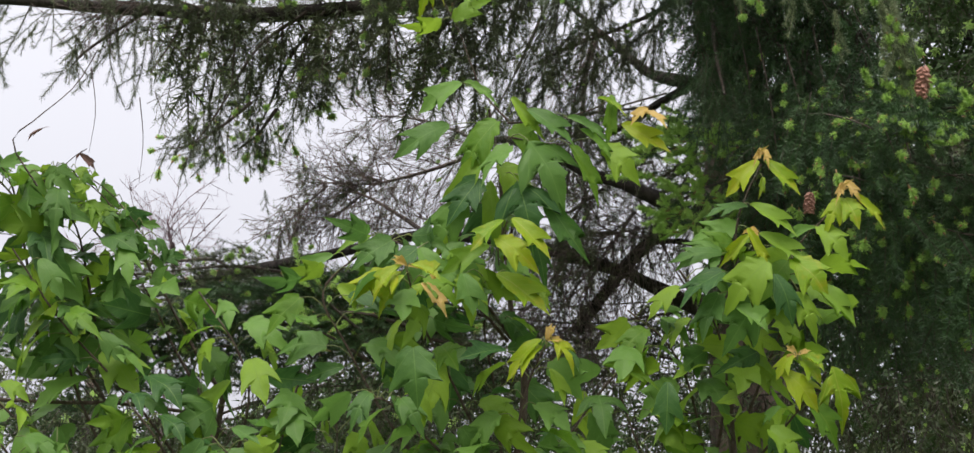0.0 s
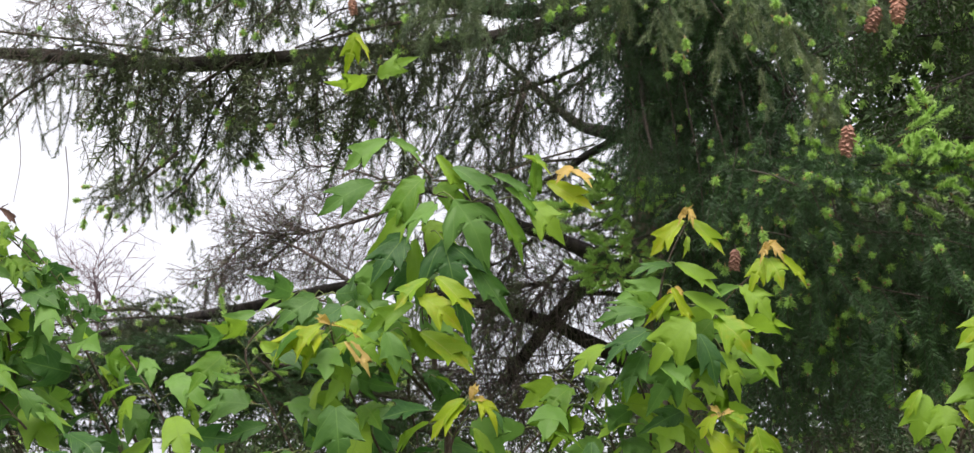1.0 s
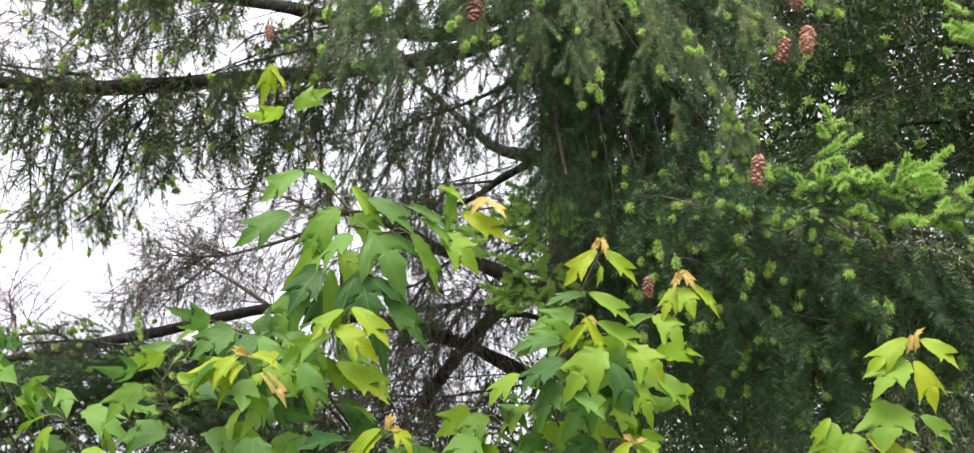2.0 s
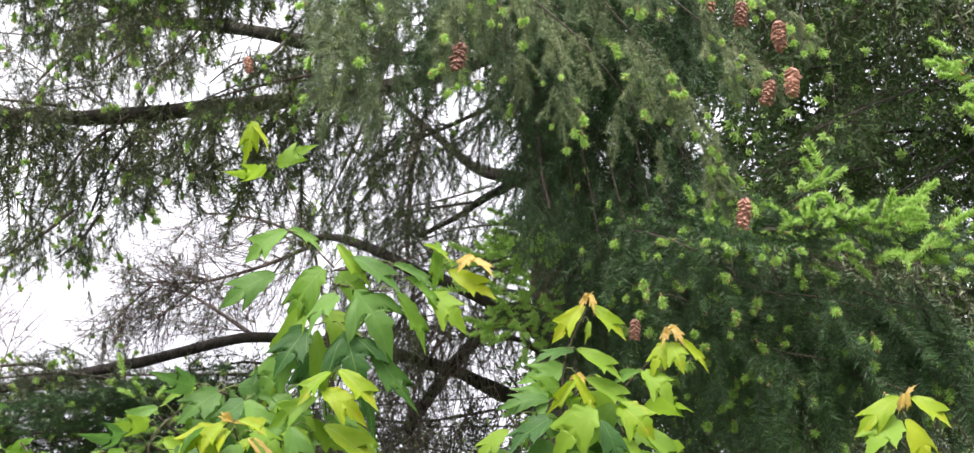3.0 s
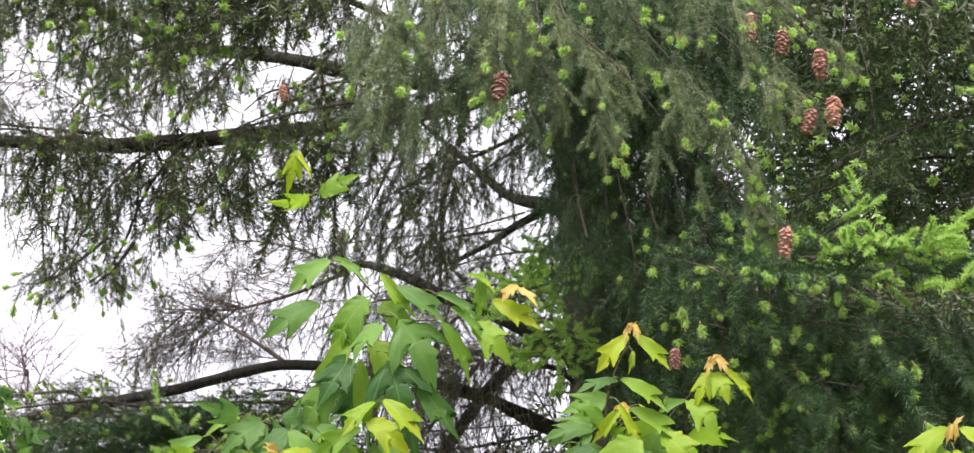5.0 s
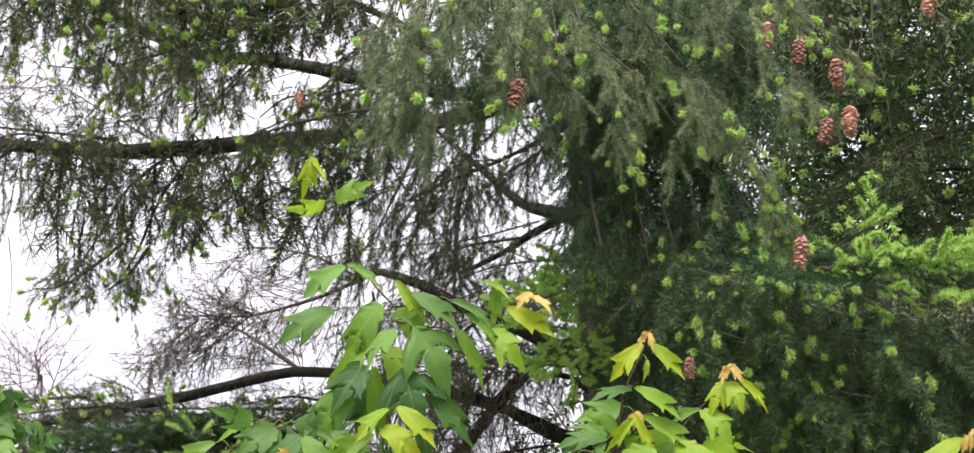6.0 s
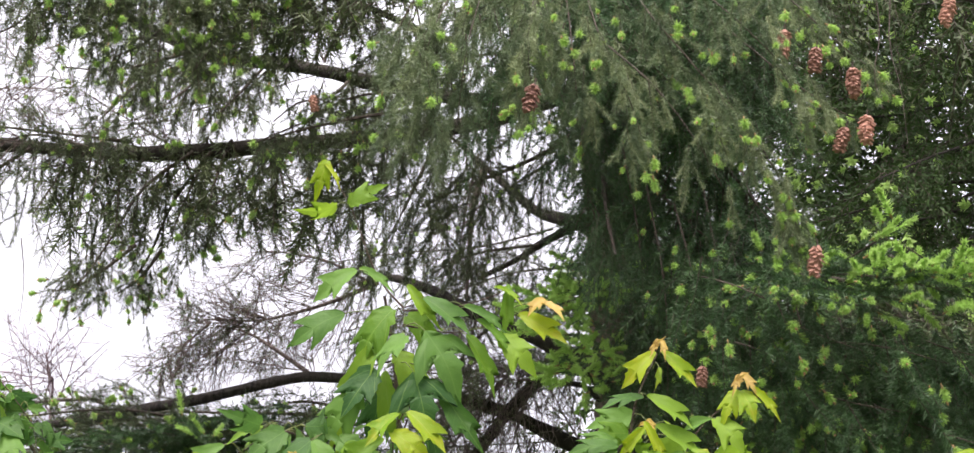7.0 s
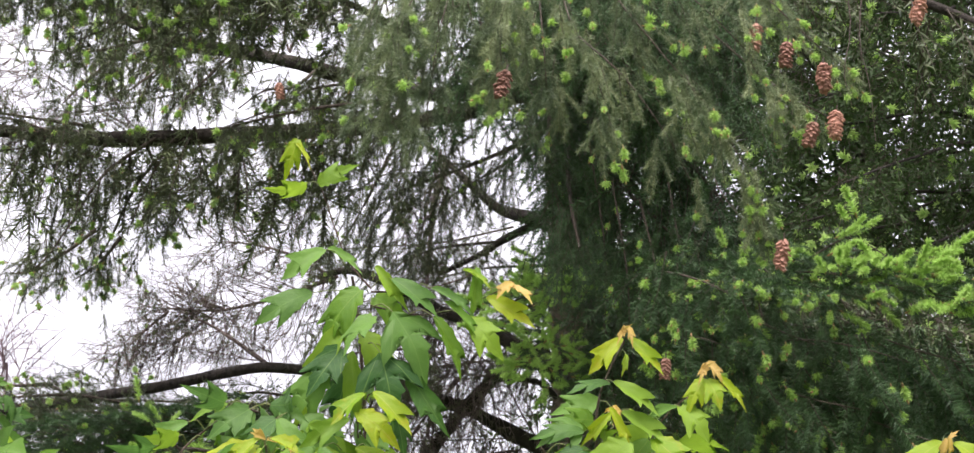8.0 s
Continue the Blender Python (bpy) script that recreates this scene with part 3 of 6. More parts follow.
B([(-0.385, 6.821, 3.592), (-0.694, 6.775, 3.570), (-1.005, 6.779, 3.554), (-1.275, 6.779, 3.554), (-1.441, 6.777, 3.562)], limb=False, per_metre=25, length=(0.24, 0.46), tip=0.14, side=0.6, ahead=0.1, taper=-0.1, kind="plume", tip_size=1.6)
B([(-0.385, 6.819, 3.598), (-0.694, 6.773, 3.578), (-1.005, 6.777, 3.562), (-1.316, 6.777, 3.562)], limb=False, per_metre=11, length=(0.12, 0.22), tip=0.14, side=0.9, ahead=0.1, down=0.2, kind="plume", tip_size=1.6)
B([(-1.005, 6.779, 3.554), (-1.146, 6.664, 3.394), (-1.239, 6.655, 3.224), (-1.310, 6.635, 3.096), (-1.360, 6.645, 3.057)], per_metre=27, length=(0.15, 0.24), tip=0.14, tip_size=1.2, kind="plume")
B([(-1.150, 6.780, 3.548), (-1.263, 6.857, 3.446), (-1.347, 6.898, 3.283), (-1.326, 6.938, 3.121)], per_metre=23, length=(0.14, 0.22), tip=0.14, ahead=0.1, side=0.3, jitter=0.15, kind="plume", tip_size=1.6)
B([(-0.943, 6.779, 3.554), (-1.060, 6.771, 3.380), (-1.142, 6.815, 3.200), (-1.214, 6.840, 3.100)], per_metre=27, length=(0.14, 0.24), tip=0.14, ahead=0.1, side=0.3, jitter=0.15, kind="plume", tip_size=1.6)
B([(-0.756, 6.776, 3.564), (-0.847, 6.712, 3.407), (-0.984, 6.689, 3.295), (-1.045, 6.708, 3.216)], per_metre=23, length=(0.14, 0.24), tip=0.14, ahead=0.1, side=0.3, jitter=0.15, kind="plume", tip_size=1.6)
B([(-0.714, 6.776, 3.564), (-0.803, 6.857, 3.446), (-0.908, 6.882, 3.344), (-0.949, 6.898, 3.283)], per_metre=20, length=(0.14, 0.24), tip=0.07, ahead=0.1, side=0.3, jitter=0.15, kind="plume", tip_size=1.6)
B([(-0.468, 6.819, 3.598), (-0.586, 6.756, 3.440), (-0.730, 6.776, 3.360), (-0.792, 6.791, 3.300)], per_metre=17, length=(0.14, 0.26), tip=0.07, ahead=0.1, side=0.3, jitter=0.15, kind="plume", tip_size=1.6)
B([(-1.441, 6.777, 3.562), (-1.586, 6.775, 3.570), (-1.765, 6.821, 3.592), (-2.057, 6.814, 3.618), (-2.329, 6.807, 3.649)], limb=False, kind="thread", per_metre=42, length=(0.2, 0.4), tip=0.0, taper=0)
B([(-1.545, 6.777, 3.562), (-1.740, 6.761, 3.420), (-1.802, 6.776, 3.360)], per_metre=10, length=(0.14, 0.24), tip=0.0, ahead=0.1, side=0.3, jitter=0.15, kind="plume", tip_size=1.6)
B([(-0.173, 6.641, 3.900), (-0.449, 6.422, 3.951), (-0.708, 6.224, 3.919), (-0.965, 6.121, 3.921), (-1.195, 6.026, 3.886), (-1.478, 6.036, 3.849), (-1.760, 6.040, 3.831)], r=(0.012, 0.004), per_metre=29, length=(0.16, 0.30), tip=0.14, side=0.5, ahead=0.1, jitter=0.15, kind="plume", tip_size=1.6)
B([(-0.669, 6.205, 3.995), (-0.735, 6.144, 3.828), (-0.843, 6.119, 3.719), (-0.912, 6.095, 3.611)], per_metre=37, length=(0.14, 0.24), tip=0.14, ahead=0.1, side=0.3, jitter=0.15, kind="plume", tip_size=1.6)
B([(-0.941, 6.196, 4.032), (-0.965, 6.139, 3.847), (-1.052, 6.119, 3.719), (-1.157, 6.086, 3.648)], per_metre=34, length=(0.14, 0.24), tip=0.09, ahead=0.1, side=0.3, jitter=0.15, kind="plume", tip_size=1.6)
B([(-0.920, 6.844, 3.914), (-0.998, 6.676, 3.760), (-1.085, 6.600, 3.650)], per_metre=30, length=(0.14, 0.24), tip=0.14, ahead=0.1, side=0.3, jitter=0.15, kind="plume", tip_size=1.6)
B([(-0.777, 6.896, 3.909), (-0.845, 6.776, 3.770), (-0.915, 6.701, 3.660)], per_metre=30, length=(0.12, 0.22), tip=0.14, ahead=0.1, side=0.3, jitter=0.15, kind="plume", tip_size=1.6)
B([(-1.118, 6.111, 3.958), (-1.138, 6.054, 3.776), (-1.252, 6.072, 3.703)], per_metre=24, length=(0.14, 0.22), tip=0.07, ahead=0.1, side=0.3, jitter=0.15, kind="plume", tip_size=1.6)
B([(-0.270, 7.063, 3.862), (-0.462, 6.686, 3.720), (-0.600, 6.419, 3.552), (-0.735, 6.243, 3.429)], per_metre=23, length=(0.12, 0.22), tip=0.12, tip_size=1.5, kind="plume")
B([(-0.475, 6.859, 3.852), (-0.544, 6.686, 3.720), (-0.629, 6.500, 3.640), (-0.699, 6.419, 3.552)], per_metre=20, length=(0.12, 0.2), tip=0.12, tip_size=1.5, kind="plume")
B([(-0.374, 6.458, 4.222), (-0.560, 6.299, 4.031), (-0.785, 6.201, 4.014), (-1.041, 6.098, 4.014), (-1.289, 6.008, 3.959), (-1.591, 6.017, 3.922)], per_metre=37, length=(0.26, 0.42), tip=0.07, side=0.5, ahead=0.1, jitter=0.15, kind="plume", tip_size=1.6)
B([(-1.271, 6.111, 3.958), (-1.365, 6.045, 3.812), (-1.459, 6.063, 3.739), (-1.553, 6.072, 3.703)], per_metre=30, length=(0.14, 0.24), tip=0.07, ahead=0.1, side=0.3, jitter=0.15, kind="plume", tip_size=1.6)
B([(-0.713, 6.899, 3.899), (-0.857, 6.849, 3.894), (-1.026, 6.839, 3.935), (-1.196, 6.821, 4.007)], limb=False, per_metre=26, length=(0.16, 0.3), tip=0.07, side=0.6, kind="plume", tip_size=1.6)
B([(-1.069, 6.471, 3.756), (-1.190, 6.495, 3.659), (-1.270, 6.514, 3.581)], per_metre=30, length=(0.12, 0.2), tip=0.14, ahead=0.1, side=0.3, jitter=0.15, kind="plume", tip_size=1.6)
B([(-0.245, 6.409, 3.591), (-0.435, 6.320, 3.533), (-0.610, 6.330, 3.495), (-0.746, 6.339, 3.457)], per_metre=33, length=(0.12, 0.2), tip=0.14, tip_size=1.4, side=0.6, ahead=0.2, kind="plume")
B([(-0.849, 6.451, 3.834), (-1.034, 6.371, 3.744), (-1.212, 6.380, 3.706), (-1.369, 6.378, 3.715)], per_metre=44, length=(0.12, 0.2), tip=0.11, tip_size=1.3, side=0.6, ahead=0.2, kind="plume")
B([(-0.529, 6.442, 3.873), (-0.718, 6.352, 3.820), (-0.876, 6.342, 3.859), (-1.054, 6.338, 3.878)], per_metre=44, length=(0.12, 0.22), tip=0.11, tip_size=1.3, side=0.6, ahead=0.2, kind="plume")
B([(-1.204, 6.723, 3.570), (-1.380, 6.670, 3.576), (-1.552, 6.617, 3.581), (-1.837, 6.610, 3.611)], r=(0.006, 0.003), per_metre=58, length=(0.08, 0.2), tip=0.04, side=0.8, down=0.5, jitter=0.5, kind="plume")
# a thinner, lacy layer behind them
lacy = np.random.default_rng(77)
for row, z in enumerate((4.34, 4.16, 3.98, 3.80, 3.62)):
    for col in range(5):
        x = -0.22 - 0.29 * col + lacy.uniform(-0.1, 0.1) - 0.06 * (row % 2)
        if z > 4.0 and abs(x + 0.60) < 0.25:
            continue
        y, z1 = 7.5 + lacy.uniform(-0.3, 0.4), z + lacy.uniform(-0.06, 0.06)
        B([(x + 0.30, y, z1 + 0.05), (x, y + lacy.uniform(-0.1, 0.1), z1), (x - 0.30, y + lacy.uniform(-0.1, 0.1), z1 - lacy.uniform(0.05, 0.2))], r=(0.003, 0.001), kind="lace",
          per_metre=12, length=(0.14, 0.28), tip=0.03, tip_size=1.2, side=0.6, ahead=0.2, jitter=0.3, taper=0.1, fade=0.05)
# strands before the sky in the middle
B([(0.256, 7.164, 3.871), (-0.051, 6.895, 3.708), (-0.297, 6.716, 3.600), (-0.462, 6.721, 3.580)], limb=False, kind="thread", per_metre=50, length=(0.3, 0.5), tip=0.02, side=0.6, taper=0)
B([(0.349, 7.286, 3.793), (0.078, 7.126, 3.608), (-0.136, 6.954, 3.472), (-0.263, 6.969, 3.410)], r=(0.01, 0.003), kind="thread", per_metre=50, length=(0.24, 0.42), tip=0.04, side=0.6, taper=0)
B([(0.177, 7.678, 3.462), (-0.054, 7.394, 3.359), (-0.208, 7.313, 3.271)], r=(0.006, 0.002), kind="thread", per_metre=58, length=(0.2, 0.36), tip=0.06, side=0.6, taper=0)
B([(-0.188, 7.286, 3.793), (-0.318, 7.260, 3.485), (-0.407, 7.297, 3.335), (-0.495, 7.313, 3.271)], r=(0.006, 0.002), kind="thread", per_metre=50, length=(0.14, 0.26), tip=0.08, side=0.6, taper=0)
B([(-0.052, 7.154, 3.080), (-0.093, 7.087, 2.937), (-0.178, 7.118, 2.813)], r=(0.006, 0.002), kind="thread", per_metre=50, length=(0.2, 0.34), tip=0.02, side=0.7, taper=0)
B([(0.344, 7.340, 3.164), (0.209, 7.252, 3.101), (0.122, 7.273, 3.016)], r=(0.006, 0.002), kind="thread", per_metre=42, length=(0.2, 0.3), tip=0.04, side=0.7, taper=0)

B([(0.256, 7.116, 4.064), (-0.009, 6.936, 3.957), (-0.263, 6.846, 3.904), (-0.433, 6.841, 3.924)], r=(0.006, 0.002), kind="thread", per_metre=40, length=(0.3, 0.46), tip=0.02, side=0.6, taper=0)
B([(0.218, 7.409, 3.712), (0.036, 7.340, 3.576), (-0.097, 7.265, 3.464)], r=(0.006, 0.002), per_metre=23, length=(0.16, 0.28), tip=0.05, side=0.6, taper=0)
B([(-0.181, 6.988, 3.748), (-0.284, 6.918, 3.616), (-0.369, 6.938, 3.533)], r=(0.006, 0.002), per_metre=28, length=(0.16, 0.3), tip=0.04, side=0.6, taper=0)

B([(0.425, 7.990, 3.450), (0.088, 8.093, 3.449), (-0.208, 8.214, 3.376), (-0.455, 8.232, 3.304)], r=(0.006, 0.002), per_metre=31, length=(0.16, 0.28), tip=0.04, side=0.6, taper=0)
B([(0.425, 8.071, 3.122), (0.088, 8.181, 3.094), (-0.208, 8.292, 3.064), (-0.554, 8.304, 3.016)], r=(0.006, 0.002), per_metre=34, length=(0.16, 0.28), tip=0.04, side=0.6, taper=0)
B([(-0.009, 7.459, 3.098), (-0.143, 7.481, 3.011), (-0.322, 7.486, 2.989), (-0.501, 7.497, 2.946)], r=(0.006, 0.002), per_metre=31, length=(0.16, 0.28), tip=0.04, side=0.6, taper=0)

B([(0.037, 7.790, 3.010), (-0.151, 7.893, 3.012), (-0.344, 7.993, 3.021), (-0.541, 8.098, 3.015)], r=(0.005, 0.002), kind="thread", per_metre=42, length=(0.2, 0.36), tip=0.0, side=0.5, taper=0)
B([(0.232, 7.955, 3.591), (-0.058, 7.972, 3.521), (-0.352, 8.075, 3.520), (-0.694, 8.087, 3.473)], r=(0.004, 0.002), kind="plume", per_metre=28, length=(0.08, 0.18), tip=0.02, side=0.5, taper=0)
B([(0.183, 8.019, 3.333), (-0.058, 8.030, 3.286), (-0.352, 8.134, 3.283), (-0.597, 8.152, 3.212)], r=(0.004, 0.002), kind="plume", per_metre=30, length=(0.08, 0.18), tip=0.02, side=0.5, taper=0)
B([(-0.056, 7.596, 3.789), (-0.103, 7.647, 3.586), (-0.137, 7.703, 3.360), (-0.149, 7.765, 3.112)], r=(0.005, 0.002), kind="thread", per_metre=25, length=(0.12, 0.24), tip=0.03, side=0.6, taper=0)
# the near curtain, grown out towards the open side
N = dict(kind="near", parts=True, per_metre=12, jitter=0.09, side=0.32, fade=0.025)
B([(0.322, 6.838, 5.179), (0.139, 5.754, 4.151), (-0.022, 4.878, 3.531), (-0.118, 4.490, 3.228), (-0.161, 4.381, 3.046), (-0.175, 4.397, 2.980)], r=(0.0025, 0.0011), start=0.3, length=(0.18, 0.30), tip=0.12, tip_size=1.25, **N)
B([(0.061, 5.396, 3.936), (-0.021, 4.708, 3.386), (-0.062, 4.510, 3.147), (-0.082, 4.503, 2.970)], r=(0.0021, 0.0010), start=0.15, length=(0.16, 0.26), tip=0.12, tip_size=1.25, **N)
B([(-0.106, 5.229, 3.776), (-0.168, 4.708, 3.386), (-0.222, 4.642, 3.238), (-0.244, 4.659, 3.168)], r=(0.0021, 0.0010), start=0.1, length=(0.16, 0.26), tip=0.09, tip_size=1.25, **N)
B([(0.322, 6.838, 5.179), (0.205, 5.582, 4.017), (0.097, 4.715, 3.357), (0.076, 4.554, 3.177), (0.085, 4.537, 3.038)], r=(0.0025, 0.0011), start=0.3, length=(0.15, 0.26), tip=0.23, tip_size=1.25, **N)
B([(0.344, 6.838, 5.179), (0.311, 5.582, 4.017), (0.324, 4.802, 3.421), (0.441, 4.656, 3.182), (0.565, 4.643, 3.027), (0.665, 4.726, 2.902), (0.708, 4.746, 2.818)], r=(0.0025, 0.0011), start=0.3, length=(0.14, 0.24), tip=0.30, tip_size=1.25, ahead=1.2, **N)
B([(0.191, 5.229, 3.776), (0.215, 4.715, 3.357), (0.249, 4.557, 3.163), (0.302, 4.537, 3.038), (0.330, 4.557, 2.957)], r=(0.0021, 0.0010), start=0.15, length=(0.15, 0.24), tip=0.22, tip_size=1.25, ahead=0.9, **N)
B([(0.323, 5.210, 3.856), (0.436, 4.701, 3.414), (0.565, 4.591, 3.235), (0.680, 4.619, 3.124), (0.744, 4.687, 3.056)], r=(0.0021, 0.0010), start=0.15, length=(0.14, 0.22), tip=0.23, tip_size=1.25, ahead=1.2, **N)
B([(0.417, 5.556, 4.120), (0.580, 4.784, 3.494), (0.708, 4.675, 3.311), (0.809, 4.651, 3.201), (0.863, 4.661, 3.159)], r=(0.0021, 0.0010), start=0.2, length=(0.09, 0.17), tip=0.23, tip_size=1.25, ahead=1.3, **N)
B([(0.548, 4.689, 3.255), (0.694, 4.717, 3.141), (0.796, 4.733, 3.078), (0.870, 4.788, 3.064)], r=(0.0024, 0.0012), length=(0.09, 0.16), tip=0.23, tip_size=1.25, ahead=1.3, **N)
B([(0.269, 4.934, 3.308), (0.381, 4.816, 3.158), (0.480, 4.801, 3.014), (0.539, 4.826, 2.914)], r=(0.0024, 0.0012), length=(0.14, 0.24), tip=0.19, tip_size=1.25, ahead=0.4, **N)
B([(0.219, 5.908, 4.361), (0.158, 5.241, 3.728), (0.181, 5.006, 3.432), (0.196, 4.948, 3.249), (0.208, 4.978, 3.130)], r=(0.003, 0.0012), start=0.25, length=(0.16, 0.26), tip=0.12, tip_size=1.25, **N)
B([(0.558, 5.908, 4.361), (0.653, 5.225, 3.792), (0.712, 4.983, 3.523), (0.759, 4.911, 3.398)], r=(0.003, 0.0012), start=0.2, length=(0.16, 0.26), tip=0.18, tip_size=1.25, **N)
# thin bare twigs that hang free
for pts in [[(0.871, 4.607, 3.378), (0.892, 4.642, 3.238), (0.879, 4.666, 3.140), (0.900, 4.685, 3.063)], [(0.936, 4.708, 3.386), (0.933, 4.744, 3.243), (0.960, 4.769, 3.143), (0.978, 4.801, 3.014)], [(0.571, 4.717, 2.937), (0.600, 4.736, 2.860), (0.672, 4.757, 2.776)],
            [(-1.705, 6.679, 3.335), (-1.691, 6.713, 3.197), (-1.715, 6.747, 3.059)], [(-1.542, 6.703, 3.236), (-1.532, 6.738, 3.098), (-1.548, 6.772, 2.960)], [(-1.286, 6.731, 3.540), (-1.309, 6.664, 3.394), (-1.380, 6.703, 3.236), (-1.471, 6.747, 3.059), (-1.512, 6.772, 2.960)]]:
    fir.limb(pts, 0.0018, 0.0008, name="hanging_twig", mat=DEAD, sides=4)

# unseen boughs over the inner curtain, added only to shade it
for u0, u1, v, d in [(0.1, -0.35, 4.0, 6.0), (0.2, 0.1, 4.1, 5.7), (0.3, 0.5, 4.05, 5.6), (0.4, 0.95, 3.95, 5.8), (0.4, 0.75, 4.3, 5.4), (0.2, -0.1, 4.4, 5.4), (0.45, 0.55, 4.4, 5.1), (0.3, 0.15, 4.45, 5.2), (0.5, 0.9, 4.4, 5.2)]:
    B([(0.38, 7.6, v + 0.7), (u0, (d + 7.6) / 2, v + 0.45), (u1, d, v)], r=(0.012, 0.004), kind="coarse", per_metre=46, length=(0.3, 0.46), tip=0.0, taper=0, side=1.0)
# sprays hidden close behind the near curtain, added to keep sun off the inner one
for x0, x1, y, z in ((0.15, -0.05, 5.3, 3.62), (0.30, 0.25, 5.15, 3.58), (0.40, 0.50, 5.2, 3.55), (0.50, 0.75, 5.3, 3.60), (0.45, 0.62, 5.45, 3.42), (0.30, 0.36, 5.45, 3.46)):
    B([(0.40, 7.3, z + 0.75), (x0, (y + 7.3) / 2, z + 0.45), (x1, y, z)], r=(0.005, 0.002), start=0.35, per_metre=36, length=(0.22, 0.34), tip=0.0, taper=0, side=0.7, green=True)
# the inner curtain behind it: darker green needles put part of its shade into colour
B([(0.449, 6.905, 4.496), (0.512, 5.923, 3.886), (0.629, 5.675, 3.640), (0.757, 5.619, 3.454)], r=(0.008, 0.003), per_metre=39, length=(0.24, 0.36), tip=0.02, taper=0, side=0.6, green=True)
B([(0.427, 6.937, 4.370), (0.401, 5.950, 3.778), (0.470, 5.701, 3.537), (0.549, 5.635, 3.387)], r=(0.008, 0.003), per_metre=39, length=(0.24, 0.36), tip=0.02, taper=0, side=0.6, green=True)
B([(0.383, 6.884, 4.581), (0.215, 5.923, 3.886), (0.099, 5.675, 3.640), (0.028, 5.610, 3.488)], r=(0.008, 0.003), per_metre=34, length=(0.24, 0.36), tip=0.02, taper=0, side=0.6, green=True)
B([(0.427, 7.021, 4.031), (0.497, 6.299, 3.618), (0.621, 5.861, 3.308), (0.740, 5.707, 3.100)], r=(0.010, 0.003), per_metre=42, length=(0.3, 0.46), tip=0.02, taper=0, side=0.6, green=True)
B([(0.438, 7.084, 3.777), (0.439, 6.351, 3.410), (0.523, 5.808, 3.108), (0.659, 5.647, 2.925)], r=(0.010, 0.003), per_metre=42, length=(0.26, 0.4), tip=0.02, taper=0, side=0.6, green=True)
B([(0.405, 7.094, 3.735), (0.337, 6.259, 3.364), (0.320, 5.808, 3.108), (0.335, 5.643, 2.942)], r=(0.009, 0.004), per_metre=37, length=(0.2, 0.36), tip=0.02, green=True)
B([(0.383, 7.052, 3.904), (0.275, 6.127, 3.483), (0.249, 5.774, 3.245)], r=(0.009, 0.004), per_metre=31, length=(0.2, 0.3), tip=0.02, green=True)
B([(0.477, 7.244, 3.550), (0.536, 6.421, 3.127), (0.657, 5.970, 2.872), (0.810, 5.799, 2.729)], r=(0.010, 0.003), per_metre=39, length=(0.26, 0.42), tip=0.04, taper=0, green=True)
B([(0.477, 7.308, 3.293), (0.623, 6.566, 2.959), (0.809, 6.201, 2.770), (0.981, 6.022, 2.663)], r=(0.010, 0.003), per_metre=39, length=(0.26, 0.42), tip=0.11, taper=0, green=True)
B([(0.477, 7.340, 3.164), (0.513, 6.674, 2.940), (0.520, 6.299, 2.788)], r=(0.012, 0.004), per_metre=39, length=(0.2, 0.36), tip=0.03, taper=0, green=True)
B([(0.395, 7.100, 3.179), (0.295, 6.400, 2.990), (0.202, 6.000, 2.879), (0.158, 5.900, 2.837)], r=(0.004, 0.002), kind="near_flat", green=True, per_metre=11, length=(0.06, 0.11), tip=0.80, tip_size=1.55, finger=True, ahead=0.9, down=0.15, side=0.6)
B([(0.394, 7.100, 3.234), (0.304, 6.300, 3.012), (0.250, 6.000, 2.923)], r=(0.004, 0.002), kind="near_flat", green=True, per_metre=11, length=(0.06, 0.11), tip=0.80, tip_size=1.55, finger=True, ahead=0.9, down=0.15, side=0.6)
B([(0.403, 7.200, 3.058), (0.317, 6.600, 2.900), (0.256, 6.200, 2.784), (0.222, 6.100, 2.745)], r=(0.004, 0.002), kind="near_flat", green=True, per_metre=11, length=(0.06, 0.11), tip=0.80, tip_size=1.55, finger=True, ahead=0.9, down=0.15, side=0.6)
B([(0.411, 7.200, 2.971), (0.330, 6.700, 2.840), (0.255, 6.400, 2.747)], r=(0.004, 0.002), kind="near_flat", green=True, per_metre=11, length=(0.06, 0.11), tip=0.80, tip_size=1.55, finger=True, ahead=0.9, down=0.15, side=0.6)
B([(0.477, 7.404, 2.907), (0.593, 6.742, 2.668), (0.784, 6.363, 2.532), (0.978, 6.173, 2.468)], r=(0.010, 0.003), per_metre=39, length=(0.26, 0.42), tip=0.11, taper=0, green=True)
B([(0.483, 7.367, 3.467), (0.787, 7.102, 3.289), (1.094, 7.020, 3.204), (1.412, 7.036, 3.143), (1.772, 7.046, 3.101)], r=(0.010, 0.003), kind="coarse", per_metre=51, length=(0.3, 0.46), tip=0.03, taper=0)
B([(0.483, 7.470, 3.054), (0.787, 7.201, 2.893), (1.094, 7.118, 2.813), (1.412, 7.128, 2.772), (1.772, 7.138, 2.731)], r=(0.010, 0.003), kind="coarse", per_metre=51, length=(0.3, 0.46), tip=0.03, taper=0)

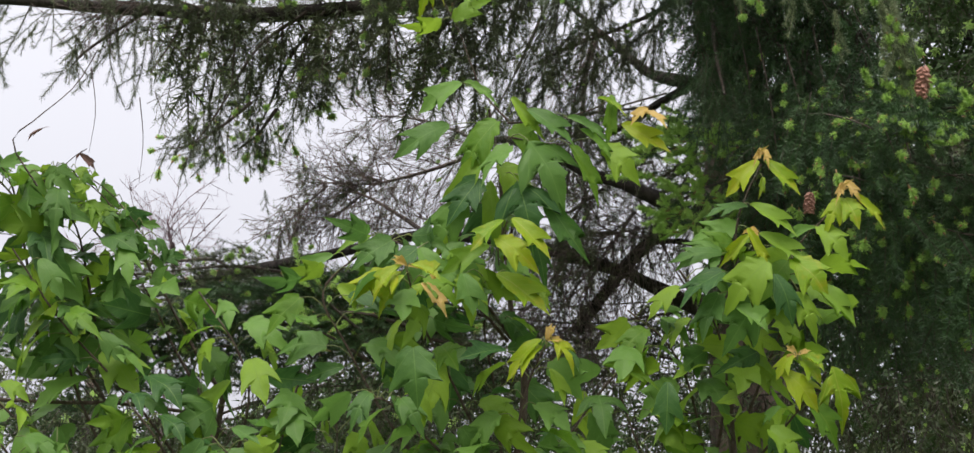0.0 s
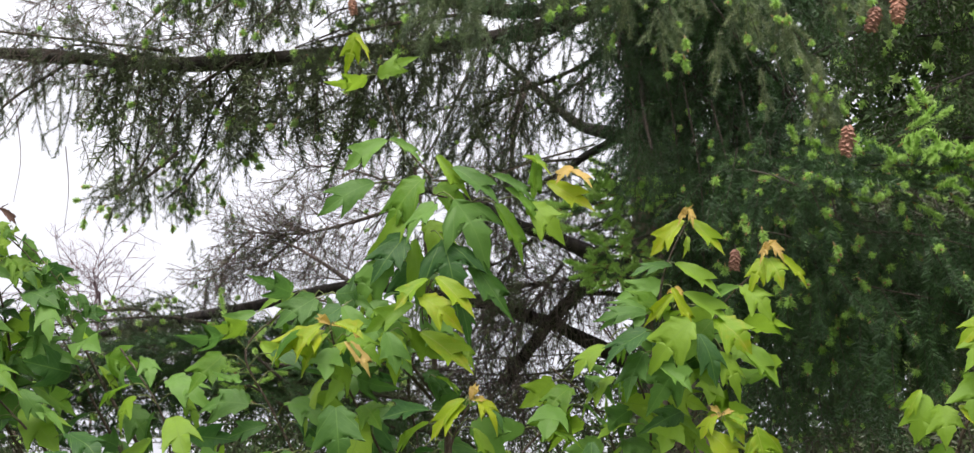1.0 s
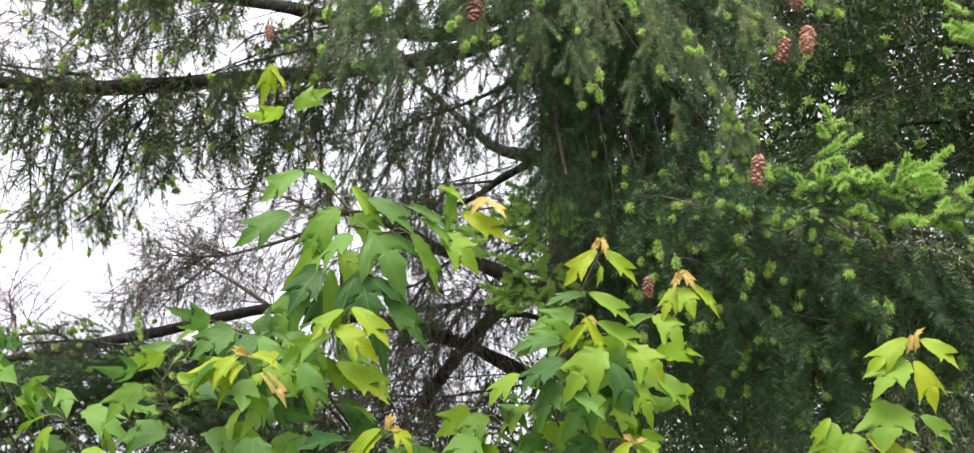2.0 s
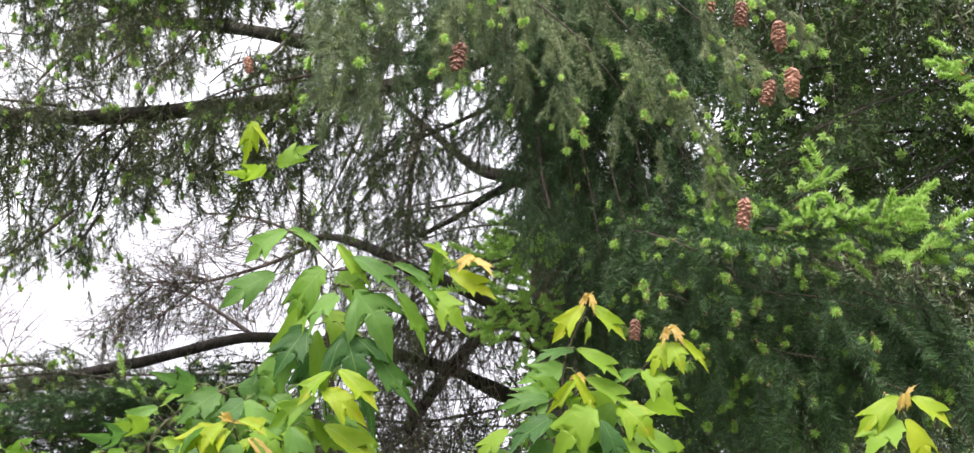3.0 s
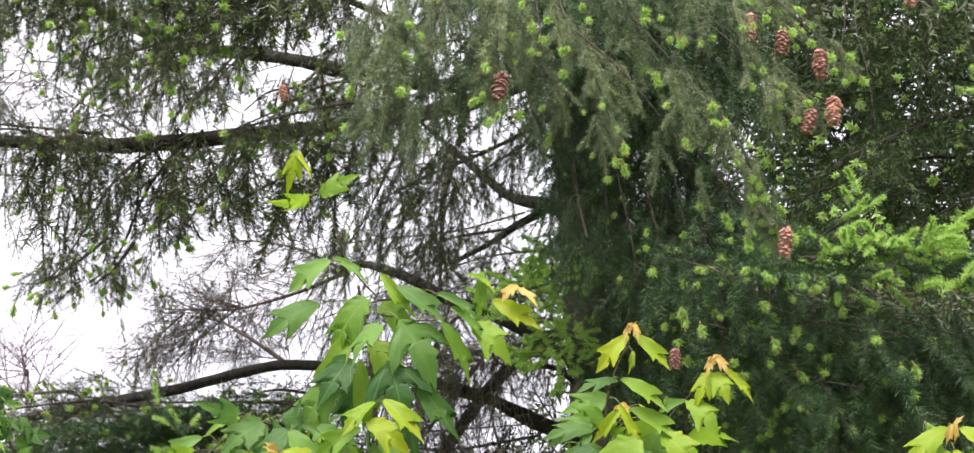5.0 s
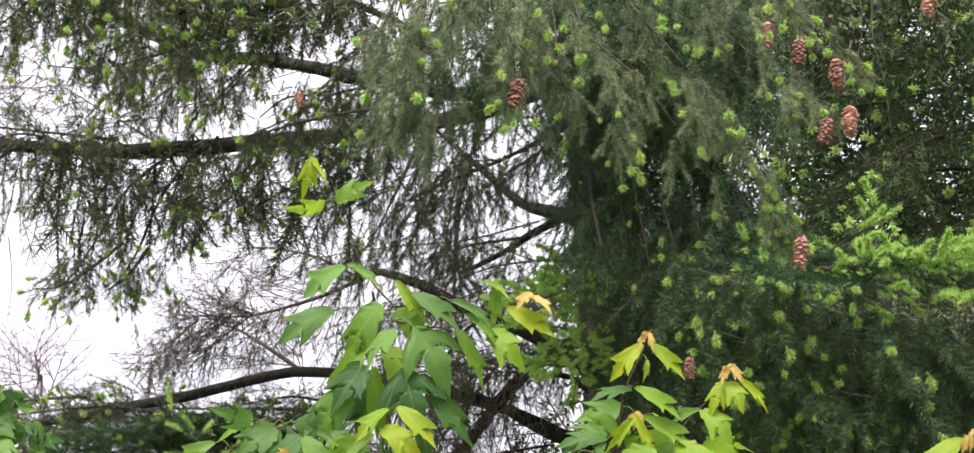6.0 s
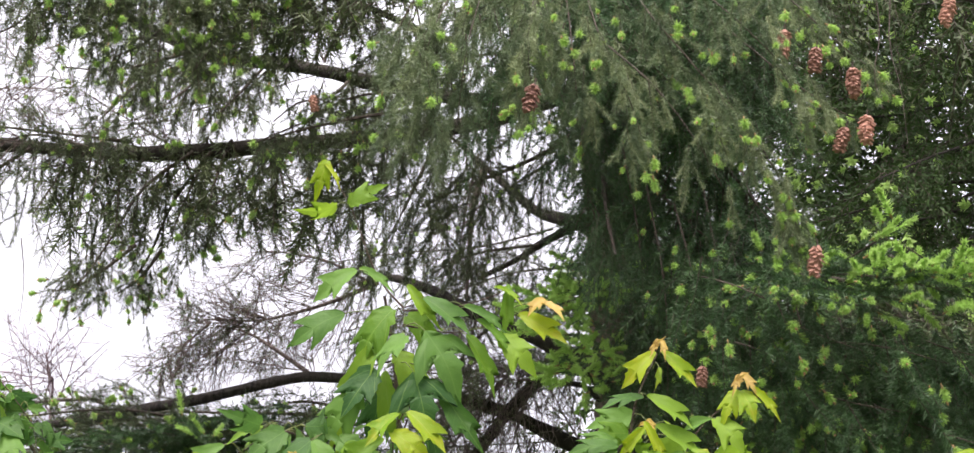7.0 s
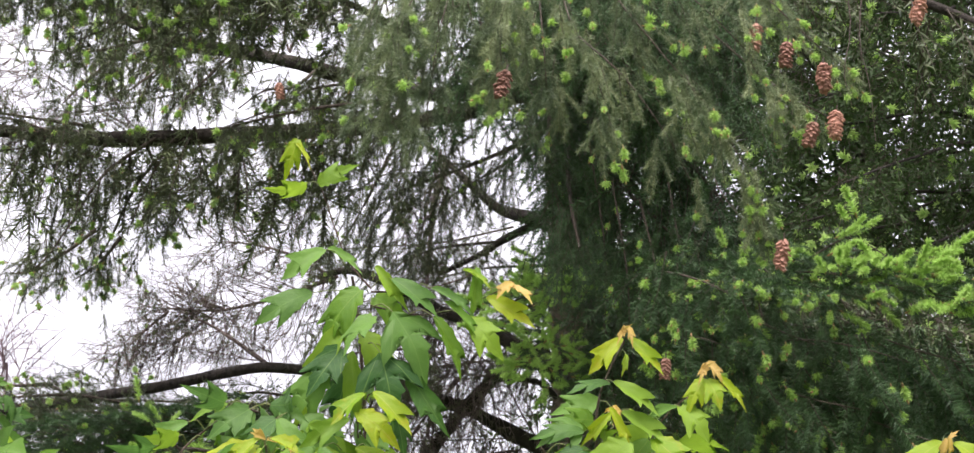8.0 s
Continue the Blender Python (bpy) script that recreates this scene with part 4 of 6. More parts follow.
# the fresh, level branches further along the tree
B([(0.622, 6.723, 3.157), (0.810, 5.753, 2.915), (0.917, 5.363, 2.825), (1.043, 5.269, 2.788), (1.250, 5.281, 2.741)], r=(0.004, 0.0015), kind="near_flat", green=True, per_metre=27, length=(0.12, 0.20), tip=0.45, tip_size=1.75, finger=True, ahead=0.8, side=0.8, down=0.05)
B([(0.866, 5.562, 2.854), (0.949, 5.349, 2.880), (1.013, 5.292, 2.905), (1.091, 5.254, 2.849), (1.138, 5.261, 2.819)], r=(0.004, 0.0015), kind="near_flat", green=True, per_metre=18, length=(0.08, 0.14), tip=0.70, tip_size=1.75, finger=True, ahead=0.8, side=0.7, down=0.0)
B([(1.127, 5.363, 2.825), (1.170, 5.261, 2.819), (1.273, 5.172, 2.766)], r=(0.004, 0.0015), kind="near_flat", green=True, per_metre=18, length=(0.08, 0.14), tip=0.70, tip_size=1.75, finger=True, ahead=0.8, side=0.7, down=0.0)
B([(0.633, 6.635, 3.096), (0.723, 5.753, 2.915), (0.771, 5.359, 2.841), (0.790, 5.172, 2.766)], r=(0.005, 0.002), kind="near_flat", green=True, per_metre=24, length=(0.14, 0.24), tip=0.53, tip_size=1.3, ahead=0.6, side=0.7, down=0.4)
B([(0.320, 6.115, 3.323), (0.367, 6.028, 3.052), (0.378, 6.063, 2.911)], r=(0.003, 0.001), kind="feather", green=True, per_metre=18, length=(0.08, 0.15), tip=0.13, tip_size=1.4, down=1.2, side=0.45, jitter=0.2)
B([(0.367, 5.809, 3.311), (0.410, 5.736, 2.982), (0.420, 5.786, 2.780)], r=(0.003, 0.001), kind="feather", green=True, per_metre=18, length=(0.08, 0.15), tip=0.13, tip_size=1.4, down=1.2, side=0.45, jitter=0.2)
B([(0.431, 5.742, 3.164), (0.471, 5.666, 2.851), (0.482, 5.734, 2.577)], r=(0.003, 0.001), kind="feather", green=True, per_metre=18, length=(0.08, 0.15), tip=0.13, tip_size=1.4, down=1.2, side=0.45, jitter=0.2)
B([(0.501, 5.658, 3.087), (0.539, 5.562, 2.854), (0.549, 5.610, 2.658)], r=(0.003, 0.001), kind="feather", green=True, per_metre=18, length=(0.08, 0.15), tip=0.13, tip_size=1.4, down=1.2, side=0.45, jitter=0.2)
B([(0.579, 5.646, 3.137), (0.614, 5.566, 2.837), (0.624, 5.631, 2.577)], r=(0.003, 0.001), kind="feather", green=True, per_metre=18, length=(0.08, 0.15), tip=0.13, tip_size=1.4, down=1.2, side=0.45, jitter=0.2)
B([(0.645, 5.586, 2.963), (0.678, 5.500, 2.688), (0.688, 5.560, 2.448)], r=(0.003, 0.001), kind="feather", green=True, per_metre=18, length=(0.08, 0.15), tip=0.13, tip_size=1.4, down=1.2, side=0.45, jitter=0.2)
B([(0.730, 5.602, 2.898), (0.760, 5.512, 2.640), (0.770, 5.568, 2.416)], r=(0.003, 0.001), kind="feather", green=True, per_metre=18, length=(0.08, 0.15), tip=0.13, tip_size=1.4, down=1.2, side=0.45, jitter=0.2)
B([(0.809, 5.529, 2.778), (0.836, 5.429, 2.558), (0.845, 5.476, 2.370)], r=(0.003, 0.001), kind="feather", green=True, per_metre=18, length=(0.08, 0.15), tip=0.13, tip_size=1.4, down=1.2, side=0.45, jitter=0.2)
B([(0.925, 5.537, 2.746), (0.949, 5.437, 2.527), (0.959, 5.484, 2.338)], r=(0.003, 0.001), kind="feather", green=True, per_metre=18, length=(0.08, 0.15), tip=0.13, tip_size=1.4, down=1.2, side=0.45, jitter=0.2)
B([(1.041, 5.545, 2.714), (1.062, 5.441, 2.511), (1.072, 5.484, 2.338)], r=(0.003, 0.001), kind="feather", green=True, per_metre=18, length=(0.08, 0.15), tip=0.13, tip_size=1.4, down=1.2, side=0.45, jitter=0.2)
B([(1.907, 5.285, 3.400), (1.633, 5.021, 3.233), (1.465, 4.894, 3.131), (1.379, 4.846, 3.125)], r=(0.004, 0.0015), kind="near_flat", green=True, per_metre=28, length=(0.08, 0.13), tip=0.70, tip_size=1.75, finger=True, ahead=0.8, side=0.8, down=0.1)
B([(1.870, 5.237, 3.163), (1.631, 5.056, 3.080), (1.433, 4.924, 3.006)], r=(0.004, 0.0015), kind="near_flat", green=True, per_metre=28, length=(0.07, 0.11), tip=0.70, tip_size=1.75, finger=True, ahead=0.8, side=0.8, down=0.1)
B([(0.682, 5.721, 2.837), (0.819, 5.398, 2.684), (0.970, 5.266, 2.593)], r=(0.0032, 0.0012), kind="feather", green=True, per_metre=26, length=(0.1, 0.18), tip=0.18, tip_size=1.5, down=1.0, side=0.5, ahead=0.4, jitter=0.2)
B([(0.796, 5.692, 2.743), (0.940, 5.370, 2.589), (1.086, 5.236, 2.508)], r=(0.0032, 0.0012), kind="feather", green=True, per_metre=26, length=(0.1, 0.18), tip=0.18, tip_size=1.5, down=1.0, side=0.5, ahead=0.4, jitter=0.2)
B([(0.704, 5.668, 2.635), (0.820, 5.346, 2.479), (0.952, 5.216, 2.380)], r=(0.0032, 0.0012), kind="feather", green=True, per_metre=26, length=(0.1, 0.18), tip=0.18, tip_size=1.5, down=1.0, side=0.5, ahead=0.4, jitter=0.2)
B([(0.916, 5.627, 2.593), (1.033, 5.304, 2.440), (1.188, 5.170, 2.357)], r=(0.0032, 0.0012), kind="feather", green=True, per_metre=26, length=(0.1, 0.18), tip=0.18, tip_size=1.5, down=1.0, side=0.5, ahead=0.4, jitter=0.2)
B([(1.052, 5.684, 2.776), (1.133, 5.357, 2.643), (1.273, 5.221, 2.569)], r=(0.0032, 0.0012), kind="feather", green=True, per_metre=26, length=(0.1, 0.18), tip=0.18, tip_size=1.5, down=1.0, side=0.5, ahead=0.4, jitter=0.2)
B([(0.683, 6.762, 2.999), (0.912, 5.884, 2.800), (1.049, 5.500, 2.688), (1.192, 5.410, 2.637), (1.386, 5.421, 2.590)], r=(0.0032, 0.0012), kind="feather", green=True, per_metre=26, length=(0.2, 0.34), tip=0.27, tip_size=1.6, ahead=0.4, taper=0)
B([(0.633, 6.693, 2.863), (0.788, 5.919, 2.663), (0.900, 5.540, 2.528), (0.998, 5.457, 2.448)], r=(0.0032, 0.0012), kind="feather", green=True, per_metre=26, length=(0.18, 0.32), tip=0.25, tip_size=1.6, taper=0)
B([(0.942, 6.103, 2.751), (1.067, 5.627, 2.593), (1.214, 5.544, 2.512), (1.379, 5.560, 2.448)], r=(0.0032, 0.0012), kind="feather", green=True, per_metre=24, length=(0.18, 0.32), tip=0.25, tip_size=1.6, taper=0)
B([(1.199, 6.227, 3.081), (1.257, 5.655, 2.892), (1.403, 5.570, 2.821)], r=(0.005, 0.002), kind="near_flat", green=True, per_metre=24, length=(0.14, 0.24), tip=0.53, ahead=0.8, side=0.8, down=0.2)
B([(0.723, 6.050, 2.964), (0.916, 5.574, 2.805), (1.098, 5.488, 2.736), (1.313, 5.496, 2.704)], r=(0.0032, 0.0012), kind="feather", green=True, per_metre=24, length=(0.14, 0.26), tip=0.31, tip_size=1.6, ahead=0.4, taper=0)

B([(0.788, 5.906, 2.714), (0.884, 5.406, 2.653), (1.008, 5.213, 2.599), (1.180, 5.224, 2.554)], r=(0.0032, 0.0012), kind="feather", green=True, per_metre=24, length=(0.16, 0.26), tip=0.27, tip_size=1.6, ahead=0.3, taper=0)
B([(0.700, 5.940, 2.577), (0.803, 5.437, 2.527), (0.930, 5.247, 2.463), (1.117, 5.254, 2.433)], r=(0.0032, 0.0012), kind="feather", green=True, per_metre=24, length=(0.16, 0.26), tip=0.25, tip_size=1.6, ahead=0.3, taper=0)
B([(0.558, 5.906, 2.714), (0.609, 5.406, 2.653), (0.696, 5.217, 2.584), (0.790, 5.228, 2.539)], r=(0.0032, 0.0012), kind="feather", green=True, per_metre=24, length=(0.14, 0.24), tip=0.39, tip_size=1.6, ahead=0.3, taper=0)
B([(0.523, 5.850, 2.937), (0.576, 5.367, 2.810), (0.649, 5.179, 2.735), (0.727, 5.190, 2.690)], r=(0.0032, 0.0012), kind="feather", green=True, per_metre=24, length=(0.14, 0.24), tip=0.43, tip_size=1.6, ahead=0.3, taper=0)

# low boughs behind the maples
B([(0.253, 7.410, 2.466), (-0.412, 7.578, 2.620), (-0.882, 7.755, 2.736), (-1.376, 7.948, 2.788), (-1.706, 7.951, 2.777), (-2.200, 7.965, 2.719)], r=(0.004, 0.002), per_metre=37, length=(0.16, 0.26), tip=0.06, side=0.9, down=0.0, ahead=0.5, jitter=0.5)
B([(-0.183, 7.442, 2.339), (-0.728, 7.405, 2.488), (-1.164, 7.378, 2.593), (-1.534, 7.368, 2.636), (-2.035, 7.373, 2.614)], r=(0.004, 0.002), per_metre=51, length=(0.16, 0.26), tip=0.06, side=0.9, down=0.0, ahead=0.5, jitter=0.5)
B([(-0.637, 6.751, 2.474), (-0.759, 6.599, 2.491), (-0.870, 6.551, 2.485), (-0.937, 6.559, 2.456)], kind="near_flat", green=True, per_metre=26, length=(0.08, 0.14), tip=0.34, tip_size=1.44, finger=True, down=0.0, side=0.6, ahead=0.7)
B([(-1.083, 7.545, 2.750), (-1.262, 7.529, 2.816), (-1.374, 7.532, 2.805)], kind="flat", per_metre=42, length=(0.12, 0.22), tip=0.03, down=0.0, side=0.6, ahead=0.7)
B([(-0.525, 7.232, 2.768), (-0.654, 7.227, 2.788), (-0.772, 7.133, 2.752)], kind="flat", per_metre=42, length=(0.12, 0.2), tip=0.06, down=0.2, side=0.6, ahead=0.7)
B([(0.471, 7.442, 2.340), (0.833, 6.833, 2.299), (1.197, 6.623, 2.316), (1.586, 6.609, 2.373)], r=(0.004, 0.002), kind="coarse", per_metre=68, length=(0.3, 0.5), tip=0.0, taper=0)

B([(-0.414, 7.438, 2.729), (-0.669, 7.334, 2.758), (-0.931, 7.338, 2.764), (-1.184, 7.294, 2.756), (-1.401, 7.307, 2.718), (-1.705, 7.319, 2.693)], kind="plume", green=True, per_metre=26, length=(0.08, 0.14), tip=0.015, tip_size=1.4, side=0.8, down=0.5, ahead=0.4, jitter=0.6)
B([(-0.410, 7.363, 2.608), (-0.657, 7.203, 2.656), (-0.906, 7.155, 2.665), (-1.152, 7.109, 2.663), (-1.405, 7.120, 2.638), (-1.743, 7.135, 2.604)], kind="plume", green=True, per_metre=54, length=(0.10, 0.18), tip=0.015, tip_size=1.4, side=0.8, down=0.5, ahead=0.4, jitter=0.6)
B([(-0.406, 7.287, 2.490), (-0.696, 7.175, 2.557), (-0.978, 7.078, 2.561), (-1.271, 7.083, 2.567), (-1.606, 7.097, 2.534), (-1.899, 7.111, 2.499)], kind="plume", green=True, per_metre=54, length=(0.10, 0.18), tip=0.015, tip_size=1.4, side=0.8, down=0.5, ahead=0.4, jitter=0.6)
B([(-0.403, 7.216, 2.355), (-0.688, 7.101, 2.432), (-1.048, 7.000, 2.459), (-1.420, 7.013, 2.437), (-1.874, 7.034, 2.387)], kind="plume", green=True, per_metre=42, length=(0.12, 0.2), tip=0.015, tip_size=1.4, side=0.8, down=0.5, ahead=0.4, jitter=0.6)
B([(-0.705, 6.765, 2.400), (-0.798, 6.559, 2.454), (-0.858, 6.500, 2.506), (-0.877, 6.495, 2.525)], kind="near_flat", green=True, per_metre=26, length=(0.07, 0.13), tip=0.34, tip_size=1.44, finger=True, down=0.0, side=0.7, ahead=0.7)
B([(-0.754, 6.679, 2.351), (-0.851, 6.523, 2.402), (-0.920, 6.470, 2.426)], kind="near_flat", green=True, per_metre=26, length=(0.07, 0.12), tip=0.34, tip_size=1.44, finger=True, down=0.0, side=0.7, ahead=0.7)
# needles left on the fan of bare twigs
for pts, n in (([(-0.52, 7.60, 3.26), (-0.757, 7.547, 3.157), (-0.90, 7.55, 3.13), (-1.09, 7.50, 3.13)], 30), ([(-0.70, 7.25, 2.94), (-0.882, 7.464, 3.076), (-1.0, 7.51, 3.10)], 26), ([(-0.607, 7.597, 3.371), (-0.79, 7.589, 3.405), (-0.93, 7.59, 3.39)], 30),
               ([(-1.02, 7.50, 3.12), (-1.136, 7.53, 3.02), (-1.218, 7.51, 2.90)], 46)):
    B(pts, limb=False, kind="lace", per_metre=n, length=(0.06, 0.16), tip=0.0, side=0.5, ahead=0.3, jitter=0.3, fade=0.03, taper=0)
B([(-1.076, 7.551, 3.192), (-1.134, 7.572, 3.105), (-1.193, 7.598, 2.996), (-1.229, 7.624, 2.886)], limb=False, kind="plume", per_metre=75, length=(0.07, 0.14), tip=0.02, side=0.5, jitter=0.3, fade=0.04)
B([(-0.849, 7.542, 3.210), (-0.918, 7.563, 3.123), (-1.034, 7.591, 3.015)], limb=False, kind="plume", per_metre=52, length=(0.06, 0.12), tip=0.0, side=0.5, jitter=0.3, fade=0.05)
B([(-0.583, 7.457, 2.692), (-0.892, 7.451, 2.714), (-1.202, 7.446, 2.735), (-1.511, 7.446, 2.735), (-1.864, 7.451, 2.714), (-2.173, 7.451, 2.714)], per_metre=68, length=(0.16, 0.26), tip=0.06, side=1.0, down=-0.2, ahead=0.5, jitter=0.5, kind="coarse")
B([(-0.501, 7.535, 2.794), (-0.815, 7.535, 2.794), (-1.083, 7.540, 2.772), (-1.352, 7.541, 2.768), (-1.620, 7.543, 2.759)], per_metre=60, length=(0.14, 0.24), tip=0.03, side=0.9, down=0.1, ahead=0.4, jitter=0.5, kind="coarse")
B([(0.259, 7.567, 2.664), (-0.053, 7.478, 2.607), (-0.362, 7.473, 2.628), (-0.627, 7.467, 2.650)], kind="coarse", per_metre=51, length=(0.2, 0.36), tip=0.02, side=0.8, taper=0)

for k, (v, d) in enumerate([(2.62, 7.5), (2.5, 7.1), (2.35, 7.4), (2.2, 7.0), (2.0, 7.3)]):
    B([(0.4, 7.6, v + 0.1), (-0.5, d + 0.1, v + 0.05), (-1.3, d, v), (-2.3, d + 0.2, v - 0.05)], r=(0.003, 0.001), kind="coarse", per_metre=28, length=(0.22, 0.36), tip=0.015, taper=0, side=0.8)

# upturned sprays in front of them
for k in range(22):
    x, z = -0.55 - 1.35 * ((k * 0.618) % 1.0), 2.38 + 0.27 * ((k * 0.381) % 1.0)
    y = 6.75 + 0.25 * ((k * 0.755) % 1.0)
    B([(x + 0.12, y + 0.3, z - 0.12), (x, y + 0.1, z + 0.02), (x - 0.12, y - 0.06, z + 0.03)], r=(0.003, 0.001), kind="near_flat", green=True, per_metre=28, length=(0.10, 0.17), tip=0.10, tip_size=1.25,
      ahead=0.7, side=0.8, down=0.1, jitter=0.25)

# high boughs above, that shade the inside of the tree
for k in range(26):
    a, z = 2.39996 * k, 4.2 + 6.5 * k / 26
    reach = 2.6 - 1.6 * k / 26
    c, s = math.cos(a), math.sin(a)
    if (c < -0.3 and z < 5.6) or (s < -0.3 and z < 4.9):
        continue
    B([(0.33 + 0.1 * c, 7.75 + 0.1 * s, z + 0.5), (0.33 + 0.5 * reach * c, 7.75 + 0.5 * reach * s, z + 0.35), (0.33 + reach * c, 7.75 + reach * s, z - 0.2)],
      r=(0.03, 0.008), kind="coarse", per_metre=19, length=(0.35, 0.6), tip=0.0, taper=0, side=1.0)
fir.finish()

# ---- conifers further off ----
def far_conifer(base, top, reach, label, rows, turns, low, per_metre, length, tip, seed):
    """A dense tree seen as a dark wall: whorls of boughs on the open side, hung with foliage."""
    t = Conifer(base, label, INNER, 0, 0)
    x0, y0, _ = base
    t.limb([(x0, y0, -0.1), (x0, y0, top * 0.5), (x0 - 0.05, y0, top)], 0.16, 0.02, name="trunk", mat=BARK, sides=14, wobble=0.05)
    g = np.random.default_rng(seed)
    for k in range(rows):
        z = low + (top - 0.3 - low) * k / rows
        for turn in turns:
            c, s_ = math.cos(turn + g.normal(0, 0.12)), math.sin(turn + g.normal(0, 0.12))
            rr = reach * g.uniform(0.8, 1.1) * (1 - 0.35 * k / rows)
            rise, fall = z + g.uniform(-0.12, 0.12), g.uniform(-0.05, 0.4)
            t.bough([(x0, y0, rise), (x0 + 0.35 * rr * c, y0 + 0.35 * rr * s_, rise + 0.14), (x0 + 0.7 * rr * c, y0 + 0.7 * rr * s_, rise + 0.02 - 0.3 * fall), (x0 + rr * c, y0 + rr * s_, rise - fall)], r=(0.012, 0.003), kind="bulk", per_metre=per_metre, length=length,
                    tip=tip, tip_size=2.6, side=0.9, down=0.7, ahead=0.3, taper=0.1, jitter=0.35)
    t.finish()
    return t


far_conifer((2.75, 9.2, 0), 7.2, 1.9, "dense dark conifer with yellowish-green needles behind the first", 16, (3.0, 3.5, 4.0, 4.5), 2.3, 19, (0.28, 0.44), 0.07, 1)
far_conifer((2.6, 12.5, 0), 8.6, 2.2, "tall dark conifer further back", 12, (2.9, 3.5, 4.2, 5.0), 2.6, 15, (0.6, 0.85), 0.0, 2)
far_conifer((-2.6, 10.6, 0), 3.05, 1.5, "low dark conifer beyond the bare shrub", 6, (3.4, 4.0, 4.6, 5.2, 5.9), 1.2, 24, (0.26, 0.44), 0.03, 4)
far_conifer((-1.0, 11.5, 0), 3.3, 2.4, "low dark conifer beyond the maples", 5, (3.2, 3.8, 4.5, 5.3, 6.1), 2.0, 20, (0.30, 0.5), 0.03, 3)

# ---- bare shrub beyond ----
shrub = Conifer((-1.72, 7.9, 0), "small bare shrub with thin twigs, tinted purplish for sky glare", NEEDLE)
shrub.ob.name = "bare_shrub"
shrub.dead_fan([(-1.72, 7.9, 0), (-1.70, 7.9, 1.6), (-1.650, 7.832, 2.841), (-1.657, 7.804, 2.954), (-1.670, 7.779, 3.055)], 0.008, 0.26, 10, 31, sag=-0.2, needle=0.0, ang=0.9, bark=SHRUB)
shrub.dead_fan([(-1.643, 7.838, 2.818), (-1.603, 7.810, 2.931), (-1.568, 7.787, 3.022)], 0.004, 0.24, 48, 32, sag=-0.1, needle=0.0, ang=0.9, bark=SHRUB)
shrub.dead_fan([(-1.652, 7.832, 2.841), (-1.731, 7.810, 2.931), (-1.801, 7.793, 2.999)], 0.004, 0.26, 48, 33, sag=-0.1, needle=0.0, ang=0.9, bark=SHRUB)

# ---- cones ----
def cone_mesh(seed, length, width):
    """A hanging cone: overlapping rounded scales in spirals round a core, tip down."""
    g = np.random.default_rng(seed)
    S = Soup()
    z = np.linspace(0, -length, 9)
    u = np.linspace(0, 1, 9)
    tube(S, np.stack([z * 0, z * 0, z], 1), 0.36 * width * np.sin(np.pi * np.clip(0.08 + 0.9 * u, 0, 1)) ** 0.7 + 0.001, 7, 0)
    n = 58
    for k in range(n):
        t = (k + 0.5) / n
        a = k * 2.39996 + g.normal(0, 0.3)
        r = 0.5 * width * math.sin(math.pi * min(1, 0.12 + 0.83 * t)) ** 0.65
        out = np.array([math.cos(a), math.sin(a), 0])
        lat = np.array([-math.sin(a), math.cos(a), 0])
        foot = np.array([0, 0, -length * t + 0.006 + g.normal(0, 0.0012)]) + out * r * 0.45
        open_ = g.uniform(0.45, 1.25)
        ax = norm(out * open_ + np.array([0, 0, -0.75]))
        ln, wd = 0.0145 * g.uniform(0.7, 1.25), 0.0056 * g.uniform(0.7, 1.2)
        up = np.cross(ax, lat) * 0.0016
        P0 = [foot - lat * wd * 0.5, foot + lat * wd * 0.5, foot + ax * ln * 0.6 + lat * wd, foot + ax * ln + lat * wd * 0.4, foot + ax * ln - lat * wd * 0.4, foot + ax * ln * 0.6 - lat * wd]
        v = np.array([p + up for p in P0] + [p - up for p in P0])
        top = [[0, 1, 2], [0, 2, 5], [5, 2, 3], [5, 3, 4]]
        f = top + [[a2 + 6, c2 + 6, b2 + 6] for a2, b2, c2 in top]
        for i in range(6):
            j = (i + 1) % 6
            f += [[i, i + 6, j], [j, i + 6, j + 6]]
        S.add(v, np.array(f), 0)
    st = np.array([[0, 0, 0.02], [0.001, 0, 0.008], [0, 0, -0.004]])
    tube(S, st, [0.002, 0.002, 0.003], 5, 1)
    return mesh_of("cone", *S.arrays(), [CONE, TWIG], False)


CONES = [cone_mesh(1, 0.066, 0.030), cone_mesh(2, 0.060, 0.027), cone_mesh(3, 0.054, 0.026)]


def hang_cone(top, k, tilt=0.0, turn=0.0, size=1.0):
    hold("cone", CONES[k], fir.ob, "reddish-brown hanging seed cone", m=Matrix.Translation(top) @ Euler((0.12, tilt, turn)).to_matrix().to_4x4() @ Matrix.Scale(size, 4))


